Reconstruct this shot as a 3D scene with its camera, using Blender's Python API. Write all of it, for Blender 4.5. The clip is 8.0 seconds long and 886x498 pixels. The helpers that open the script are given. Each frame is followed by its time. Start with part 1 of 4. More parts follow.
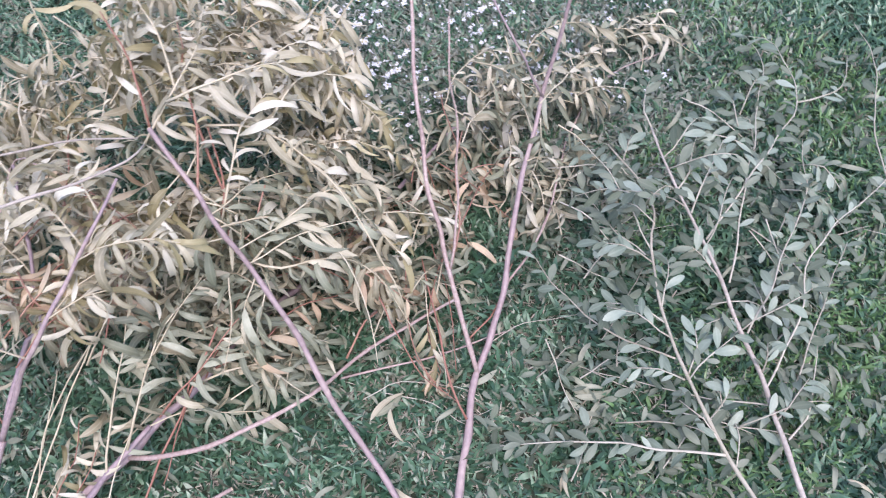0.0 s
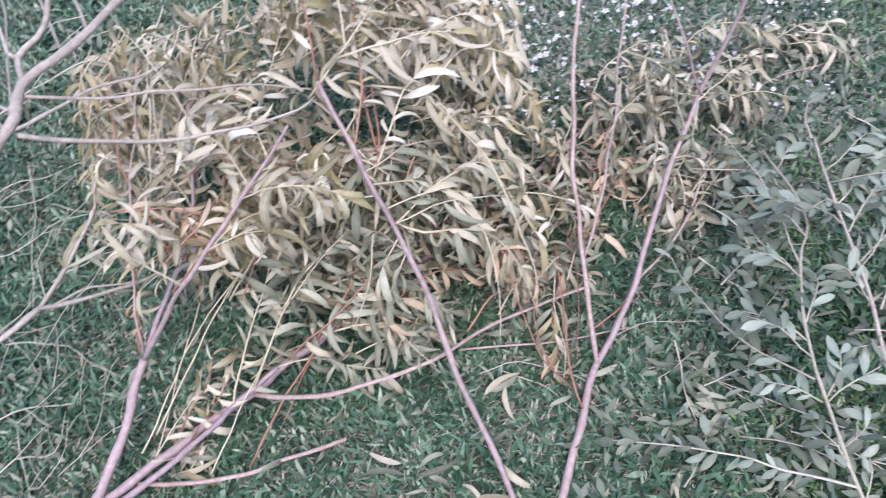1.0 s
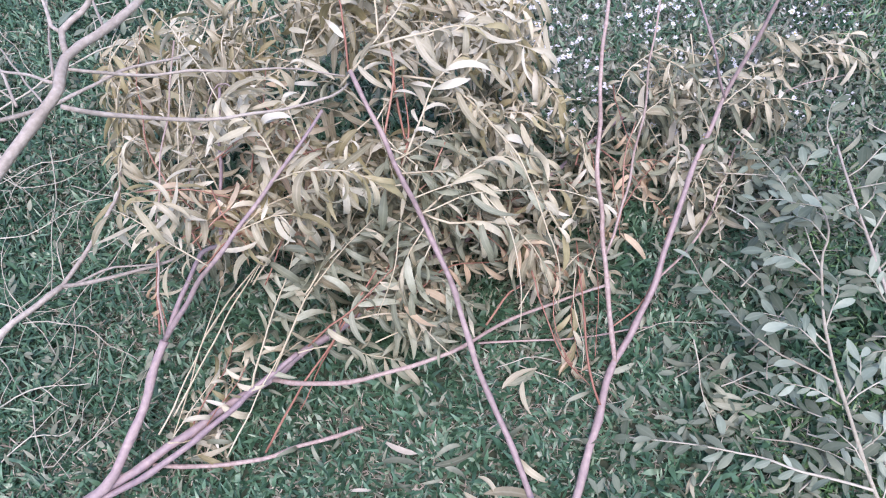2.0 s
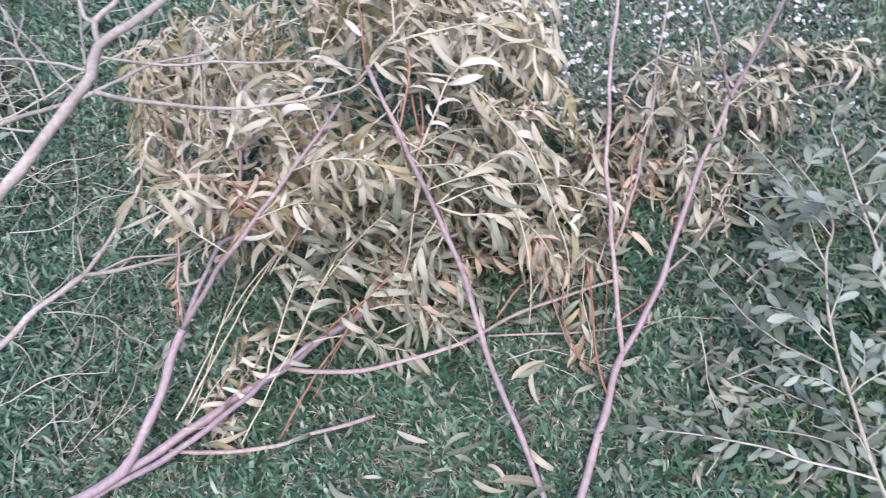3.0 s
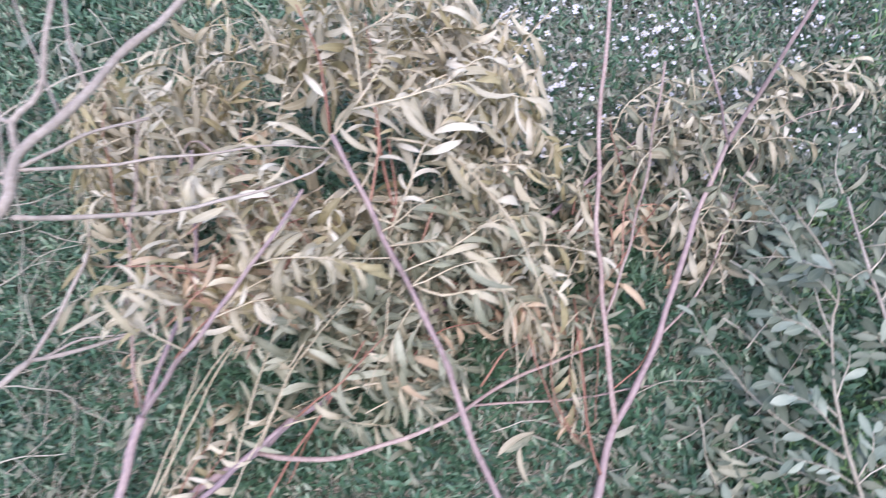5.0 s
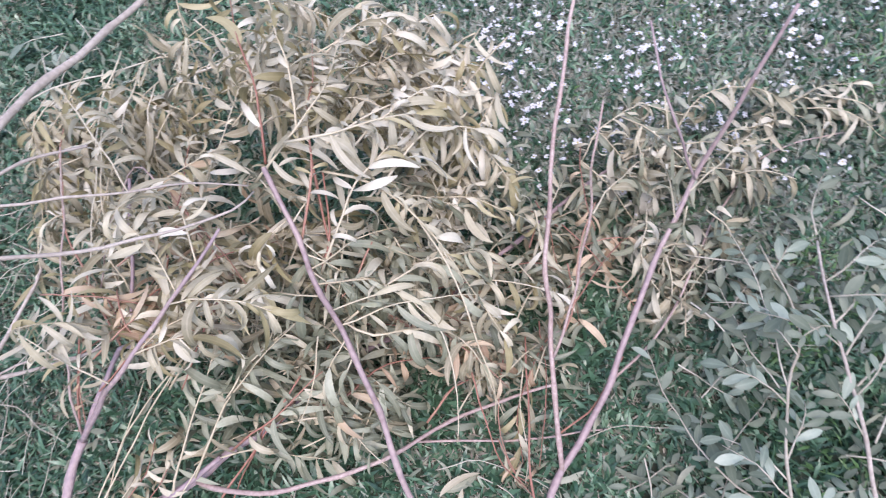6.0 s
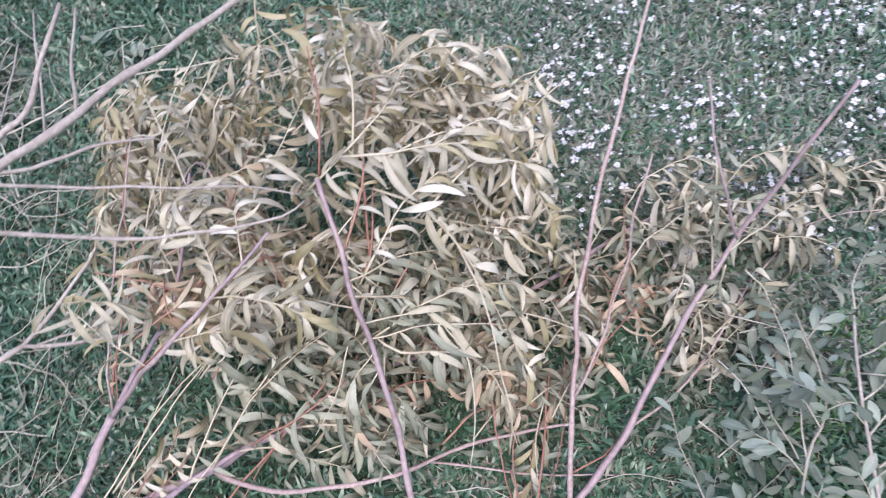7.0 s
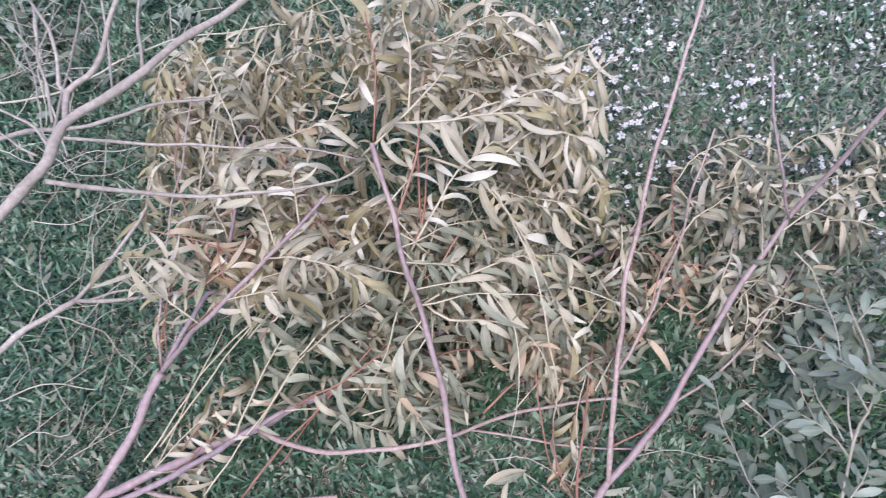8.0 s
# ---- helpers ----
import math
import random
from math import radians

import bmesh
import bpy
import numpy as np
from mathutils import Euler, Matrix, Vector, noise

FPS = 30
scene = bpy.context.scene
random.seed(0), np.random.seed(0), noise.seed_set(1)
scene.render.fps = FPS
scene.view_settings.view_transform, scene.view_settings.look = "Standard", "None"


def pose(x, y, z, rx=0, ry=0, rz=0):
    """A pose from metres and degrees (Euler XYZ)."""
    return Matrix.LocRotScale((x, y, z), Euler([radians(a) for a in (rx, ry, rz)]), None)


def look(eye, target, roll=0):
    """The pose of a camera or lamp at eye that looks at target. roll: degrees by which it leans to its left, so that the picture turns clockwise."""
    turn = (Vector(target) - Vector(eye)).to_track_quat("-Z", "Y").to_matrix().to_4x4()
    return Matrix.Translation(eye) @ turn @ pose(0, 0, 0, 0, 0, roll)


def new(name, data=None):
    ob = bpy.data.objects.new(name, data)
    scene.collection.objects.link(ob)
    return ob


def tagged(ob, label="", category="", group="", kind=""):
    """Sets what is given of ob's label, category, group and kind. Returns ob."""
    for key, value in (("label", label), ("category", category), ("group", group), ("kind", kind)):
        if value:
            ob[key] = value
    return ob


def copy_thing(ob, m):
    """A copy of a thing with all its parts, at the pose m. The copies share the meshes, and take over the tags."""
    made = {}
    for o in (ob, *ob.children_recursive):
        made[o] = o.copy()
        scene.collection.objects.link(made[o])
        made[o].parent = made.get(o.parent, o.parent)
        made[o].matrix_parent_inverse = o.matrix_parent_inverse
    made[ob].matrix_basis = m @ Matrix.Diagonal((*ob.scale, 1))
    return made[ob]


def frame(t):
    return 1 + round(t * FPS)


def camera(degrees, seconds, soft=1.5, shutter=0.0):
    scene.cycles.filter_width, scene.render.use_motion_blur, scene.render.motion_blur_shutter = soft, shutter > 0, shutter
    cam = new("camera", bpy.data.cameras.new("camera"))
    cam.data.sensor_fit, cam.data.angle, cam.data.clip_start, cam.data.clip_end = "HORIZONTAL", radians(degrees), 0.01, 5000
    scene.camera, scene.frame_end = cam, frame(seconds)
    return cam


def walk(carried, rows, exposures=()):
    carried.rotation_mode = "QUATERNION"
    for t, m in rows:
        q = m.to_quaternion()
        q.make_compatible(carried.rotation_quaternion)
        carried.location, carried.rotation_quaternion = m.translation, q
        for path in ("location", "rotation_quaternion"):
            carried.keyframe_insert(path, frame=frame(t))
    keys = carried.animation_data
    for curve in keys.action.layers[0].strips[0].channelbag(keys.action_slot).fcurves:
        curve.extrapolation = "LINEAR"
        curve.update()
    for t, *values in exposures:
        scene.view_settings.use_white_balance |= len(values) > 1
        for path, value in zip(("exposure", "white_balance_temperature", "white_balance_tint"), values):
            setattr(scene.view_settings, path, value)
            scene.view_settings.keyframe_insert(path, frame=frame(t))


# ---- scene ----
cam = camera(63.3, 8.0, soft=1.1, shutter=0.5)
PATH = [
    (0, (0.429, 0.291, 1.713), (0.096, 1.252, -0.009), -8.9),
    (0.2, (0.416, 0.265, 1.709), (0.064, 1.245, 0.003), -8.2),
    (0.5, (0.384, 0.274, 1.722), (-0.058, 1.221, 0.017), -10.4),
    (0.7, (0.343, 0.239, 1.720), (-0.137, 1.171, 0.017), -10.6),
    (1, (0.322, 0.223, 1.712), (-0.231, 1.102, 0.003), -12.6),
    (1.2, (0.307, 0.207, 1.708), (-0.266, 1.073, -0.002), -12.6),
    (1.5, (0.278, 0.197, 1.707), (-0.277, 1.070, -0.005), -10.9),
    (2.8, (0.293, 0.102, 1.710), (-0.263, 1.038, 0.032), -9.2),
    (3, (0.299, 0.093, 1.713), (-0.287, 1.024, 0.043), -10.0),
    (3.2, (0.293, 0.074, 1.724), (-0.320, 1.028, 0.076), -9.4),
    (3.5, (0.283, 0.059, 1.724), (-0.300, 1.036, 0.080), -7.7),
    (3.7, (0.272, 0.062, 1.713), (-0.272, 1.034, 0.053), -5.8),
    (4, (0.227, 0.076, 1.698), (-0.286, 1.026, 0.014), -5.3),
    (4.2, (0.182, 0.079, 1.718), (-0.338, 1.032, 0.036), -5.3),
    (4.5, (0.162, 0.140, 1.797), (-0.372, 1.090, 0.120), -10.0),
    (4.7, (0.166, 0.231, 1.780), (-0.392, 1.131, 0.082), -13.3),
    (5, (0.180, 0.386, 1.741), (-0.311, 1.222, -0.008), -10.0),
    (5.2, (0.234, 0.432, 1.716), (-0.251, 1.299, -0.019), -8.5),
    (6.3, (0.344, 0.599, 1.729), (-0.321, 1.310, -0.019), -16.6),
    (6.5, (0.332, 0.579, 1.738), (-0.371, 1.270, -0.002), -15.7),
    (6.8, (0.335, 0.575, 1.737), (-0.379, 1.246, -0.004), -15.0),
    (7, (0.348, 0.579, 1.760), (-0.360, 1.330, 0.047), -12.6),
    (7.2, (0.350, 0.586, 1.776), (-0.338, 1.343, 0.057), -12.7),
    (7.5, (0.311, 0.552, 1.748), (-0.354, 1.270, 0.004), -11.9),
    (7.7, (0.291, 0.533, 1.757), (-0.386, 1.242, 0.014), -11.2),
    (8, (0.303, 0.524, 1.764), (-0.422, 1.201, 0.027), -13.7),
]
walk(cam, [(t, look(eye, target, roll)) for t, eye, target, roll in PATH], exposures=[(0.0, 1.18, 6500, 23), (5.0, 1.15, 6500, 23), (7.0, 1.1, 6500, 23), (8.0, 0.98, 6500, 23)])

# ---- light: open shade under a bright overcast sky ----
world = bpy.data.worlds.new("world")
scene.world = world
world.use_nodes = True
wn, wl = world.node_tree.nodes, world.node_tree.links
sky = wn.new("ShaderNodeTexSky")
sky.sky_type, sky.sun_disc = "NISHITA", False
sky.sun_elevation, sky.sun_rotation = radians(68), radians(140)
sky.air_density, sky.dust_density = 1.4, 1.2
wn["Background"].inputs["Strength"].default_value = 0.15
wl.new(sky.outputs["Color"], wn["Background"].inputs["Color"])
sun = new("sun", bpy.data.lights.new("sun", "SUN"))
sun.data.energy, sun.data.angle, sun.data.color = 1.5, radians(35), (1.0, 0.97, 0.93)
sun.matrix_world = look((1.1, -1.3, 4.2), (0, 0, 0))

# ---- materials ----


def ramp_node(nt, stops):
    r = nt.nodes.new("ShaderNodeValToRGB")
    el = r.color_ramp.elements
    while len(el) < len(stops):
        el.new(0.5)
    for e, (p, c) in zip(el, stops):
        e.position, e.color = p, (*c, 1)
    return r


def surface(name, stops, rough=0.6, grain=60.0, stain=6.0, amount=0.35, bump=0.15, spread=0.7, clear=0.0, gloss=0.4, veined=False):
    """Colour from a ramp, read by a chance value of each piece, with grain and stains of two sizes."""
    mat = bpy.data.materials.new(name)
    mat.use_nodes = True
    nt = mat.node_tree
    n, k = nt.nodes, nt.links
    bsdf = n["Principled BSDF"]
    geo, info = n.new("ShaderNodeNewGeometry"), n.new("ShaderNodeObjectInfo")
    add = n.new("ShaderNodeMath")
    k.new(geo.outputs["Random Per Island"], add.inputs[0])
    k.new(info.outputs["Random"], add.inputs[1])
    fract = n.new("ShaderNodeMath")
    fract.operation = "FRACT"
    k.new(add.outputs[0], fract.inputs[0])
    fine, wide = n.new("ShaderNodeTexNoise"), n.new("ShaderNodeTexNoise")
    for tex, scale in ((fine, grain), (wide, stain)):
        tex.inputs["Scale"].default_value, tex.inputs["Detail"].default_value = scale, 3.0
        k.new(geo.outputs["Position"], tex.inputs["Vector"])
    mul = n.new("ShaderNodeMath")
    mul.operation = "MULTIPLY_ADD"
    mul.inputs[1].default_value, mul.inputs[2].default_value = spread, (1 - spread) / 2 - amount / 2
    k.new(fract.outputs[0], mul.inputs[0])
    half = n.new("ShaderNodeMath")
    k.new(fine.outputs["Fac"], half.inputs[0])
    k.new(wide.outputs["Fac"], half.inputs[1])
    part_in = n.new("ShaderNodeMath")
    part_in.operation = "MULTIPLY_ADD"
    part_in.inputs[1].default_value = amount
    k.new(half.outputs[0], part_in.inputs[0])
    k.new(mul.outputs[0], part_in.inputs[2])
    shift = n.new("ShaderNodeMath")
    shift.operation = "SUBTRACT"
    shift.inputs[1].default_value = amount / 2
    k.new(part_in.outputs[0], shift.inputs[0])
    ramp = ramp_node(nt, stops)
    k.new(shift.outputs[0], ramp.inputs["Fac"])
    paint = ramp.outputs["Color"]
    if veined:
        rib, sharp, pale = n.new("ShaderNodeAttribute"), n.new("ShaderNodeMapRange"), n.new("ShaderNodeMix")
        rib.attribute_name = "rib"
        sharp.inputs["From Min"].default_value, sharp.inputs["To Max"].default_value = 0.72, 0.22
        k.new(rib.outputs["Fac"], sharp.inputs["Value"])
        pale.data_type = "RGBA"
        pale.inputs[7].default_value = (*stops[-1][1], 1)
        k.new(sharp.outputs["Result"], pale.inputs["Factor"])
        k.new(paint, pale.inputs[6])
        paint = pale.outputs[2]
    k.new(paint, bsdf.inputs["Base Color"])
    bsdf.inputs["Roughness"].default_value = rough
    bsdf.inputs["Specular IOR Level"].default_value = gloss
    bp = n.new("ShaderNodeBump")
    bp.inputs["Strength"].default_value, bp.inputs["Distance"].default_value = bump, 0.002
    k.new(fine.outputs["Fac"], bp.inputs["Height"])
    k.new(bp.outputs["Normal"], bsdf.inputs["Normal"])
    if clear:
        thin, mix = n.new("ShaderNodeBsdfTranslucent"), n.new("ShaderNodeMixShader")
        k.new(paint, thin.inputs["Color"])
        mix.inputs["Fac"].default_value = clear
        k.new(bsdf.outputs["BSDF"], mix.inputs[1])
        k.new(thin.outputs["BSDF"], mix.inputs[2])
        k.new(mix.outputs["Shader"], n["Material Output"].inputs["Surface"])
    return mat


STRAW = surface("straw_leaf", [(0.0, (0.17, 0.15, 0.095)), (0.35, (0.345, 0.305, 0.21)), (0.7, (0.50, 0.45, 0.33)), (1.0, (0.70, 0.645, 0.515))], 0.5, 90, 9, 0.3, clear=0.15, veined=True)
OCHRE = surface("ochre_leaf", [(0.0, (0.17, 0.145, 0.075)), (0.5, (0.32, 0.275, 0.15)), (1.0, (0.49, 0.43, 0.27))], 0.5, 90, 9, 0.3, clear=0.2, veined=True)
SAGE = surface("sage_leaf", [(0.0, (0.095, 0.105, 0.072)), (0.4, (0.195, 0.205, 0.143)), (0.75, (0.305, 0.31, 0.225)), (1.0, (0.48, 0.475, 0.37))], 0.45, 90, 9, 0.3, clear=0.12, veined=True)
RUST = surface("rust_leaf", [(0.0, (0.27, 0.17, 0.11)), (0.4, (0.43, 0.31, 0.205)), (0.8, (0.56, 0.435, 0.305)), (1.0, (0.66, 0.55, 0.41))], 0.55, 90, 9, 0.3, clear=0.15, veined=True)
OLIVE = surface("olive_leaf", [(0.0, (0.10, 0.13, 0.096)), (0.5, (0.195, 0.24, 0.185)), (1.0, (0.36, 0.405, 0.33))], 0.42, 90, 9, 0.3, clear=0.1, veined=True)
WEED = surface("weed_leaf", [(0.0, (0.10, 0.115, 0.09)), (0.5, (0.22, 0.24, 0.195)), (1.0, (0.42, 0.43, 0.385))], 0.55, 90, 9, 0.4, clear=0.1)
# Pale straw leaf, with the crown's catch of sky light put into its colour.
PALE = surface("pale_lit_leaf", [(0.0, (0.31, 0.275, 0.195)), (0.4, (0.47, 0.43, 0.33)), (1.0, (0.71, 0.665, 0.56))], 0.5, 90, 9, 0.3, clear=0.15, veined=True)
DULL = surface("dull_leaf", [(0.0, (0.07, 0.092, 0.062)), (0.5, (0.125, 0.152, 0.108)), (1.0, (0.215, 0.238, 0.178))], 0.5, 90, 9, 0.3, clear=0.1, veined=True)
PURPLE = surface("purple_bark", [(0.0, (0.13, 0.09, 0.09)), (0.35, (0.25, 0.185, 0.205)), (0.65, (0.36, 0.27, 0.27)), (1.0, (0.53, 0.42, 0.37))], 0.5, 70, 5, 0.75, 0.35, 0.35)
MAUVE = surface("mauve_bark", [(0.0, (0.16, 0.11, 0.10)), (0.35, (0.30, 0.22, 0.225)), (0.65, (0.41, 0.31, 0.29)), (1.0, (0.56, 0.45, 0.40))], 0.5, 70, 5, 0.75, 0.35, 0.4)
PINK = surface("pinkish_bark", [(0.0, (0.18, 0.12, 0.11)), (0.5, (0.345, 0.25, 0.23)), (1.0, (0.54, 0.43, 0.395))], 0.55, 130, 9, 1.0, 0.35, 0.3)
RED = surface("red_bark", [(0.0, (0.17, 0.068, 0.05)), (0.5, (0.31, 0.145, 0.105)), (1.0, (0.43, 0.27, 0.20))], 0.5, 130, 14, 0.7, 0.3, 0.4)
TAN = surface("tan_bark", [(0.0, (0.19, 0.16, 0.135)), (0.5, (0.335, 0.285, 0.25)), (1.0, (0.52, 0.455, 0.405))], 0.6, 120, 9, 1.0, 0.4, 0.2)
DRY = surface("dry_twig", [(0.0, (0.24, 0.21, 0.16)), (0.5, (0.42, 0.38, 0.31)), (1.0, (0.60, 0.55, 0.46))], 0.65, 120, 12, 0.7, 0.3, 0.5)
YELLOW = surface("yellow_twig", [(0.0, (0.33, 0.265, 0.18)), (0.5, (0.49, 0.42, 0.30)), (1.0, (0.64, 0.57, 0.45))], 0.55, 120, 12, 0.6, 0.3, 0.5)
WHITE = surface("white_petal", [(0.0, (0.52, 0.51, 0.55)), (1.0, (0.74, 0.73, 0.76))], 0.6, 200, 20, 0.3, 0.1, clear=0.15)
CENTRE = surface("yellow_centre", [(0.0, (0.45, 0.36, 0.10)), (1.0, (0.60, 0.50, 0.18))], 0.7, 200, 20)
WOOD = surface("cut_wood", [(0.0, (0.40, 0.29, 0.19)), (1.0, (0.60, 0.47, 0.33))], 0.7, 300, 40, 0.6)
BLADE = surface("grass_blade", [(0.0, (0.016, 0.042, 0.024)), (0.4, (0.046, 0.112, 0.064)), (0.75, (0.110, 0.210, 0.125)), (1.0, (0.38, 0.47, 0.34))], 0.3, 40, 3.2, 0.6, 0.1, clear=0.15, gloss=0.6)
LUSH = surface("lush_blade", [(0.0, (0.045, 0.10, 0.038)), (0.5, (0.115, 0.225, 0.085)), (1.0, (0.25, 0.38, 0.18))], 0.35, 40, 3.2, 0.5, 0.1, clear=0.15, gloss=0.5)
THATCH = surface("dry_grass", [(0.0, (0.13, 0.105, 0.085)), (0.5, (0.31, 0.265, 0.215)), (1.0, (0.60, 0.54, 0.45))], 0.7, 60, 5, 0.4, clear=0.1)
FADED = surface("faded_grass", [(0.0, (0.055, 0.065, 0.042)), (0.5, (0.15, 0.165, 0.115)), (1.0, (0.34, 0.345, 0.26))], 0.55, 60, 4, 0.4, clear=0.1)
# Soil and thatch, its colour darkened to stand for shade between the blades.
EARTH = surface("shaded_lawn_soil", [(0.0, (0.010, 0.018, 0.011)), (0.45, (0.024, 0.038, 0.022)), (0.7, (0.050, 0.058, 0.038)), (1.0, (0.12, 0.10, 0.075))], 0.9, 45, 3, 0.7, 0.8, 0.1)

# ---- builders ----
rng = np.random.default_rng(5)
PLACE = {}
UP = Vector((0, 0, 1))


def mesh_of(name, verts, faces, mat, smooth=True, rib=False):
    me = bpy.data.meshes.new(name)
    me.from_pydata(verts, [], faces)
    if rib:
        me.attributes.new("rib", "FLOAT", "POINT").data.foreach_set("value", [0.0, 1.0, 0.0] * (len(verts) // 3))
    me.materials.append(mat)
    me.polygons.foreach_set("use_smooth", [smooth] * len(me.polygons))
    return me


def part(name, me, parent, m=Matrix(), label="", kind=""):
    """One mesh object under a thing or a part, at the pose m in the world."""
    ob = new(name, me)
    ob.parent = parent
    ob.matrix_parent_inverse = PLACE[parent.name].inverted()
    ob.matrix_basis = m
    PLACE[ob.name] = m
    return tagged(ob, label, kind=kind)


def thing(name, base, label, category, group=""):
    ob = new(name)
    ob.empty_display_size = 0.05
    ob.matrix_basis = Matrix.Translation(base)
    PLACE[ob.name] = ob.matrix_basis.copy()
    return tagged(ob, label, category, group)


def smooth_line(points, step=0.03):
    """A smooth curve through the points."""
    p = [Vector(q) for q in points]
    p = [p[0] * 2 - p[1], *p, p[-1] * 2 - p[-2]]
    out = []
    for a, b, c, d in zip(p, p[1:], p[2:], p[3:]):
        n = max(2, int((c - b).length / step))
        for i in range(n):
            t = i / n
            out.append(0.5 * (2 * b + (c - a) * t + (2 * a - 5 * b + 4 * c - d) * t * t + (3 * b - a - 3 * c + d) * t ** 3))
    return out + [p[-2]]


def tube(line, r0, r1, sides=7, rough=0.07, knots=0.0, taper=1.0):
    """Rings along a line from radius r0 to r1, uneven, closed at both ends."""
    verts, faces, n = [], [], len(line)
    seed = Vector((rng.random() * 50, rng.random() * 50, 0))
    a = None
    for i, p in enumerate(line):
        t = (line[min(i + 1, n - 1)] - line[max(i - 1, 0)]).normalized()
        a = (t.orthogonal() if a is None else a - a.dot(t) * t).normalized()
        b = t.cross(a)
        s = i / (n - 1)
        r = r0 + (r1 - r0) * s ** taper
        if knots and i % 4 == 2:
            r *= 1 + knots
        for k in range(sides):
            w = 2 * math.pi * k / sides
            d = a * math.cos(w) + b * math.sin(w)
            verts.append(p + d * r * (1 + rough * 2 * noise.noise(seed + p * 30 + d * 1.5)))
    for i in range(n - 1):
        for k in range(sides):
            q = (k + 1) % sides
            faces.append((i * sides + k, i * sides + q, i * sides + sides + q, i * sides + sides + k))
    faces += [tuple(range(sides))[::-1], tuple(range((n - 1) * sides, n * sides))]
    return verts, faces


def wander(points, amount=0.006, step=0.03):
    """The smooth curve with small crooks, its ends kept."""
    line = smooth_line(points, step)
    s = Vector((rng.random() * 90, 3, 7))
    n = len(line) - 1
    return [p + noise.noise_vector(s + p * 9) * amount * min(1, 4 * min(i, n - i) / n) for i, p in enumerate(line)]


def stem(parent, points, r0, r1, mat, name="stem", sides=8, knots=0.16, crook=0.009, label=""):
    line = wander(points, crook)
    base = line[0].copy()
    v, f = tube([p - base for p in line], r0, r1, sides, knots=knots)
    ob = part(name, mesh_of(name, v, f, mat), parent, Matrix.Translation(base), label)
    return ob, line


def cut_end(parent, line, r):
    """The pale sawn face at a stem's last point."""
    t = (line[-1] - line[-2]).normalized()
    v, f = tube([t * -0.002, t * 0.0015], r, r * 0.93, 8, 0.03)
    part("cut_end", mesh_of("cut_end", v, f, WOOD), parent, Matrix.Translation(line[-1]), "pale sawn end")


def leaf_shape(bend, side, twist, wide, fold, n=7, tip=0.85):
    """One leaf of unit length along y: a folded strip with pointed ends that bends down, sideways and round its length."""
    verts, faces = [], []
    p, pitch, yaw = Vector((0, 0, 0)), bend * 0.25, -side * 0.5
    for i in range(n):
        s = i / (n - 1)
        w = wide * max(0.02, math.sin(math.pi * min(1, s ** tip * 0.985 + 0.012))) ** 0.7
        roll = twist * (s - 0.3)
        d = Vector((math.sin(yaw) * math.cos(pitch), math.cos(yaw) * math.cos(pitch), math.sin(pitch)))
        x = Vector((math.cos(yaw), -math.sin(yaw), 0))
        z = x.cross(d)
        rx = x * math.cos(roll) + z * math.sin(roll)
        rz = z * math.cos(roll) - x * math.sin(roll)
        verts += [p - rx * w + rz * w * fold, p.copy(), p + rx * w + rz * w * fold]
        p = p + d / (n - 1)
        pitch -= bend * 1.1 / (n - 1)
        yaw += side / (n - 1)
    for i in range(n - 1):
        a = i * 3
        faces += [(a, a + 1, a + 4, a + 3), (a + 1, a + 2, a + 5, a + 4)]
    return verts, faces


LONG = [leaf_shape(b, s, t, w, f, 9, 0.78) for b, s, t, w, f in (
    (0.6, 0.6, 0.3, 0.076, 0.25), (1.5, -0.8, -0.4, 0.066, 0.35), (2.3, 0.8, 0.8, 0.064, 0.4), (0.3, -1.1, 0.5, 0.080, 0.2), (3.0, 0.4, -1.1, 0.056, 0.5), (1.3, 1.3, 1.5, 0.068, 0.35),
    (-0.7, -0.9, 0.7, 0.064, 0.3), (1.8, -1.2, -0.3, 0.076, 0.25), (3.9, 0.7, 1.7, 0.052, 0.55), (0.9, 0.4, -2.2, 0.066, 0.4), (2.5, -0.8, 0.3, 0.072, 0.3), (1.2, 0.8, 2.6, 0.086, 0.25))]
OVAL = [leaf_shape(b, s, t, w, f, 8, 1.25) for b, s, t, w, f in (
    (0.3, 0.1, 0.1, 0.185, 0.18), (0.6, -0.2, 0.3, 0.165, 0.25), (-0.3, 0.25, -0.3, 0.175, 0.15), (0.1, -0.1, 0.5, 0.195, 0.12), (0.9, 0.3, -0.5, 0.15, 0.3), (0.4, 0.0, 0.0, 0.205, 0.2))]
LEAF_MESHES = {}


def leaf_mesh(shapes, i, mat):
    key = (mat.name, i)
    if key not in LEAF_MESHES:
        LEAF_MESHES[key] = mesh_of("leaf", *shapes[i], mat, rib=True)
    return LEAF_MESHES[key]


BUDGET, REST = {}, {}


def put_leaf(bough, parent, shapes, mat, m):
    """A leaf of its own on its twig; past 300 on one bough, a leaf in the bough's joined foliage."""
    i = int(rng.integers(len(shapes)))
    if BUDGET.setdefault(bough.name, 300) > 0:
        BUDGET[bough.name] -= 1
        part("leaf", leaf_mesh(shapes, i, mat), parent, m)
    else:
        vs, fs = REST.setdefault((bough.name, mat.name), ([], []))
        k = len(vs)
        vs += [m @ v for v in shapes[i][0]]
        fs += [tuple(q + k for q in f) for f in shapes[i][1]]


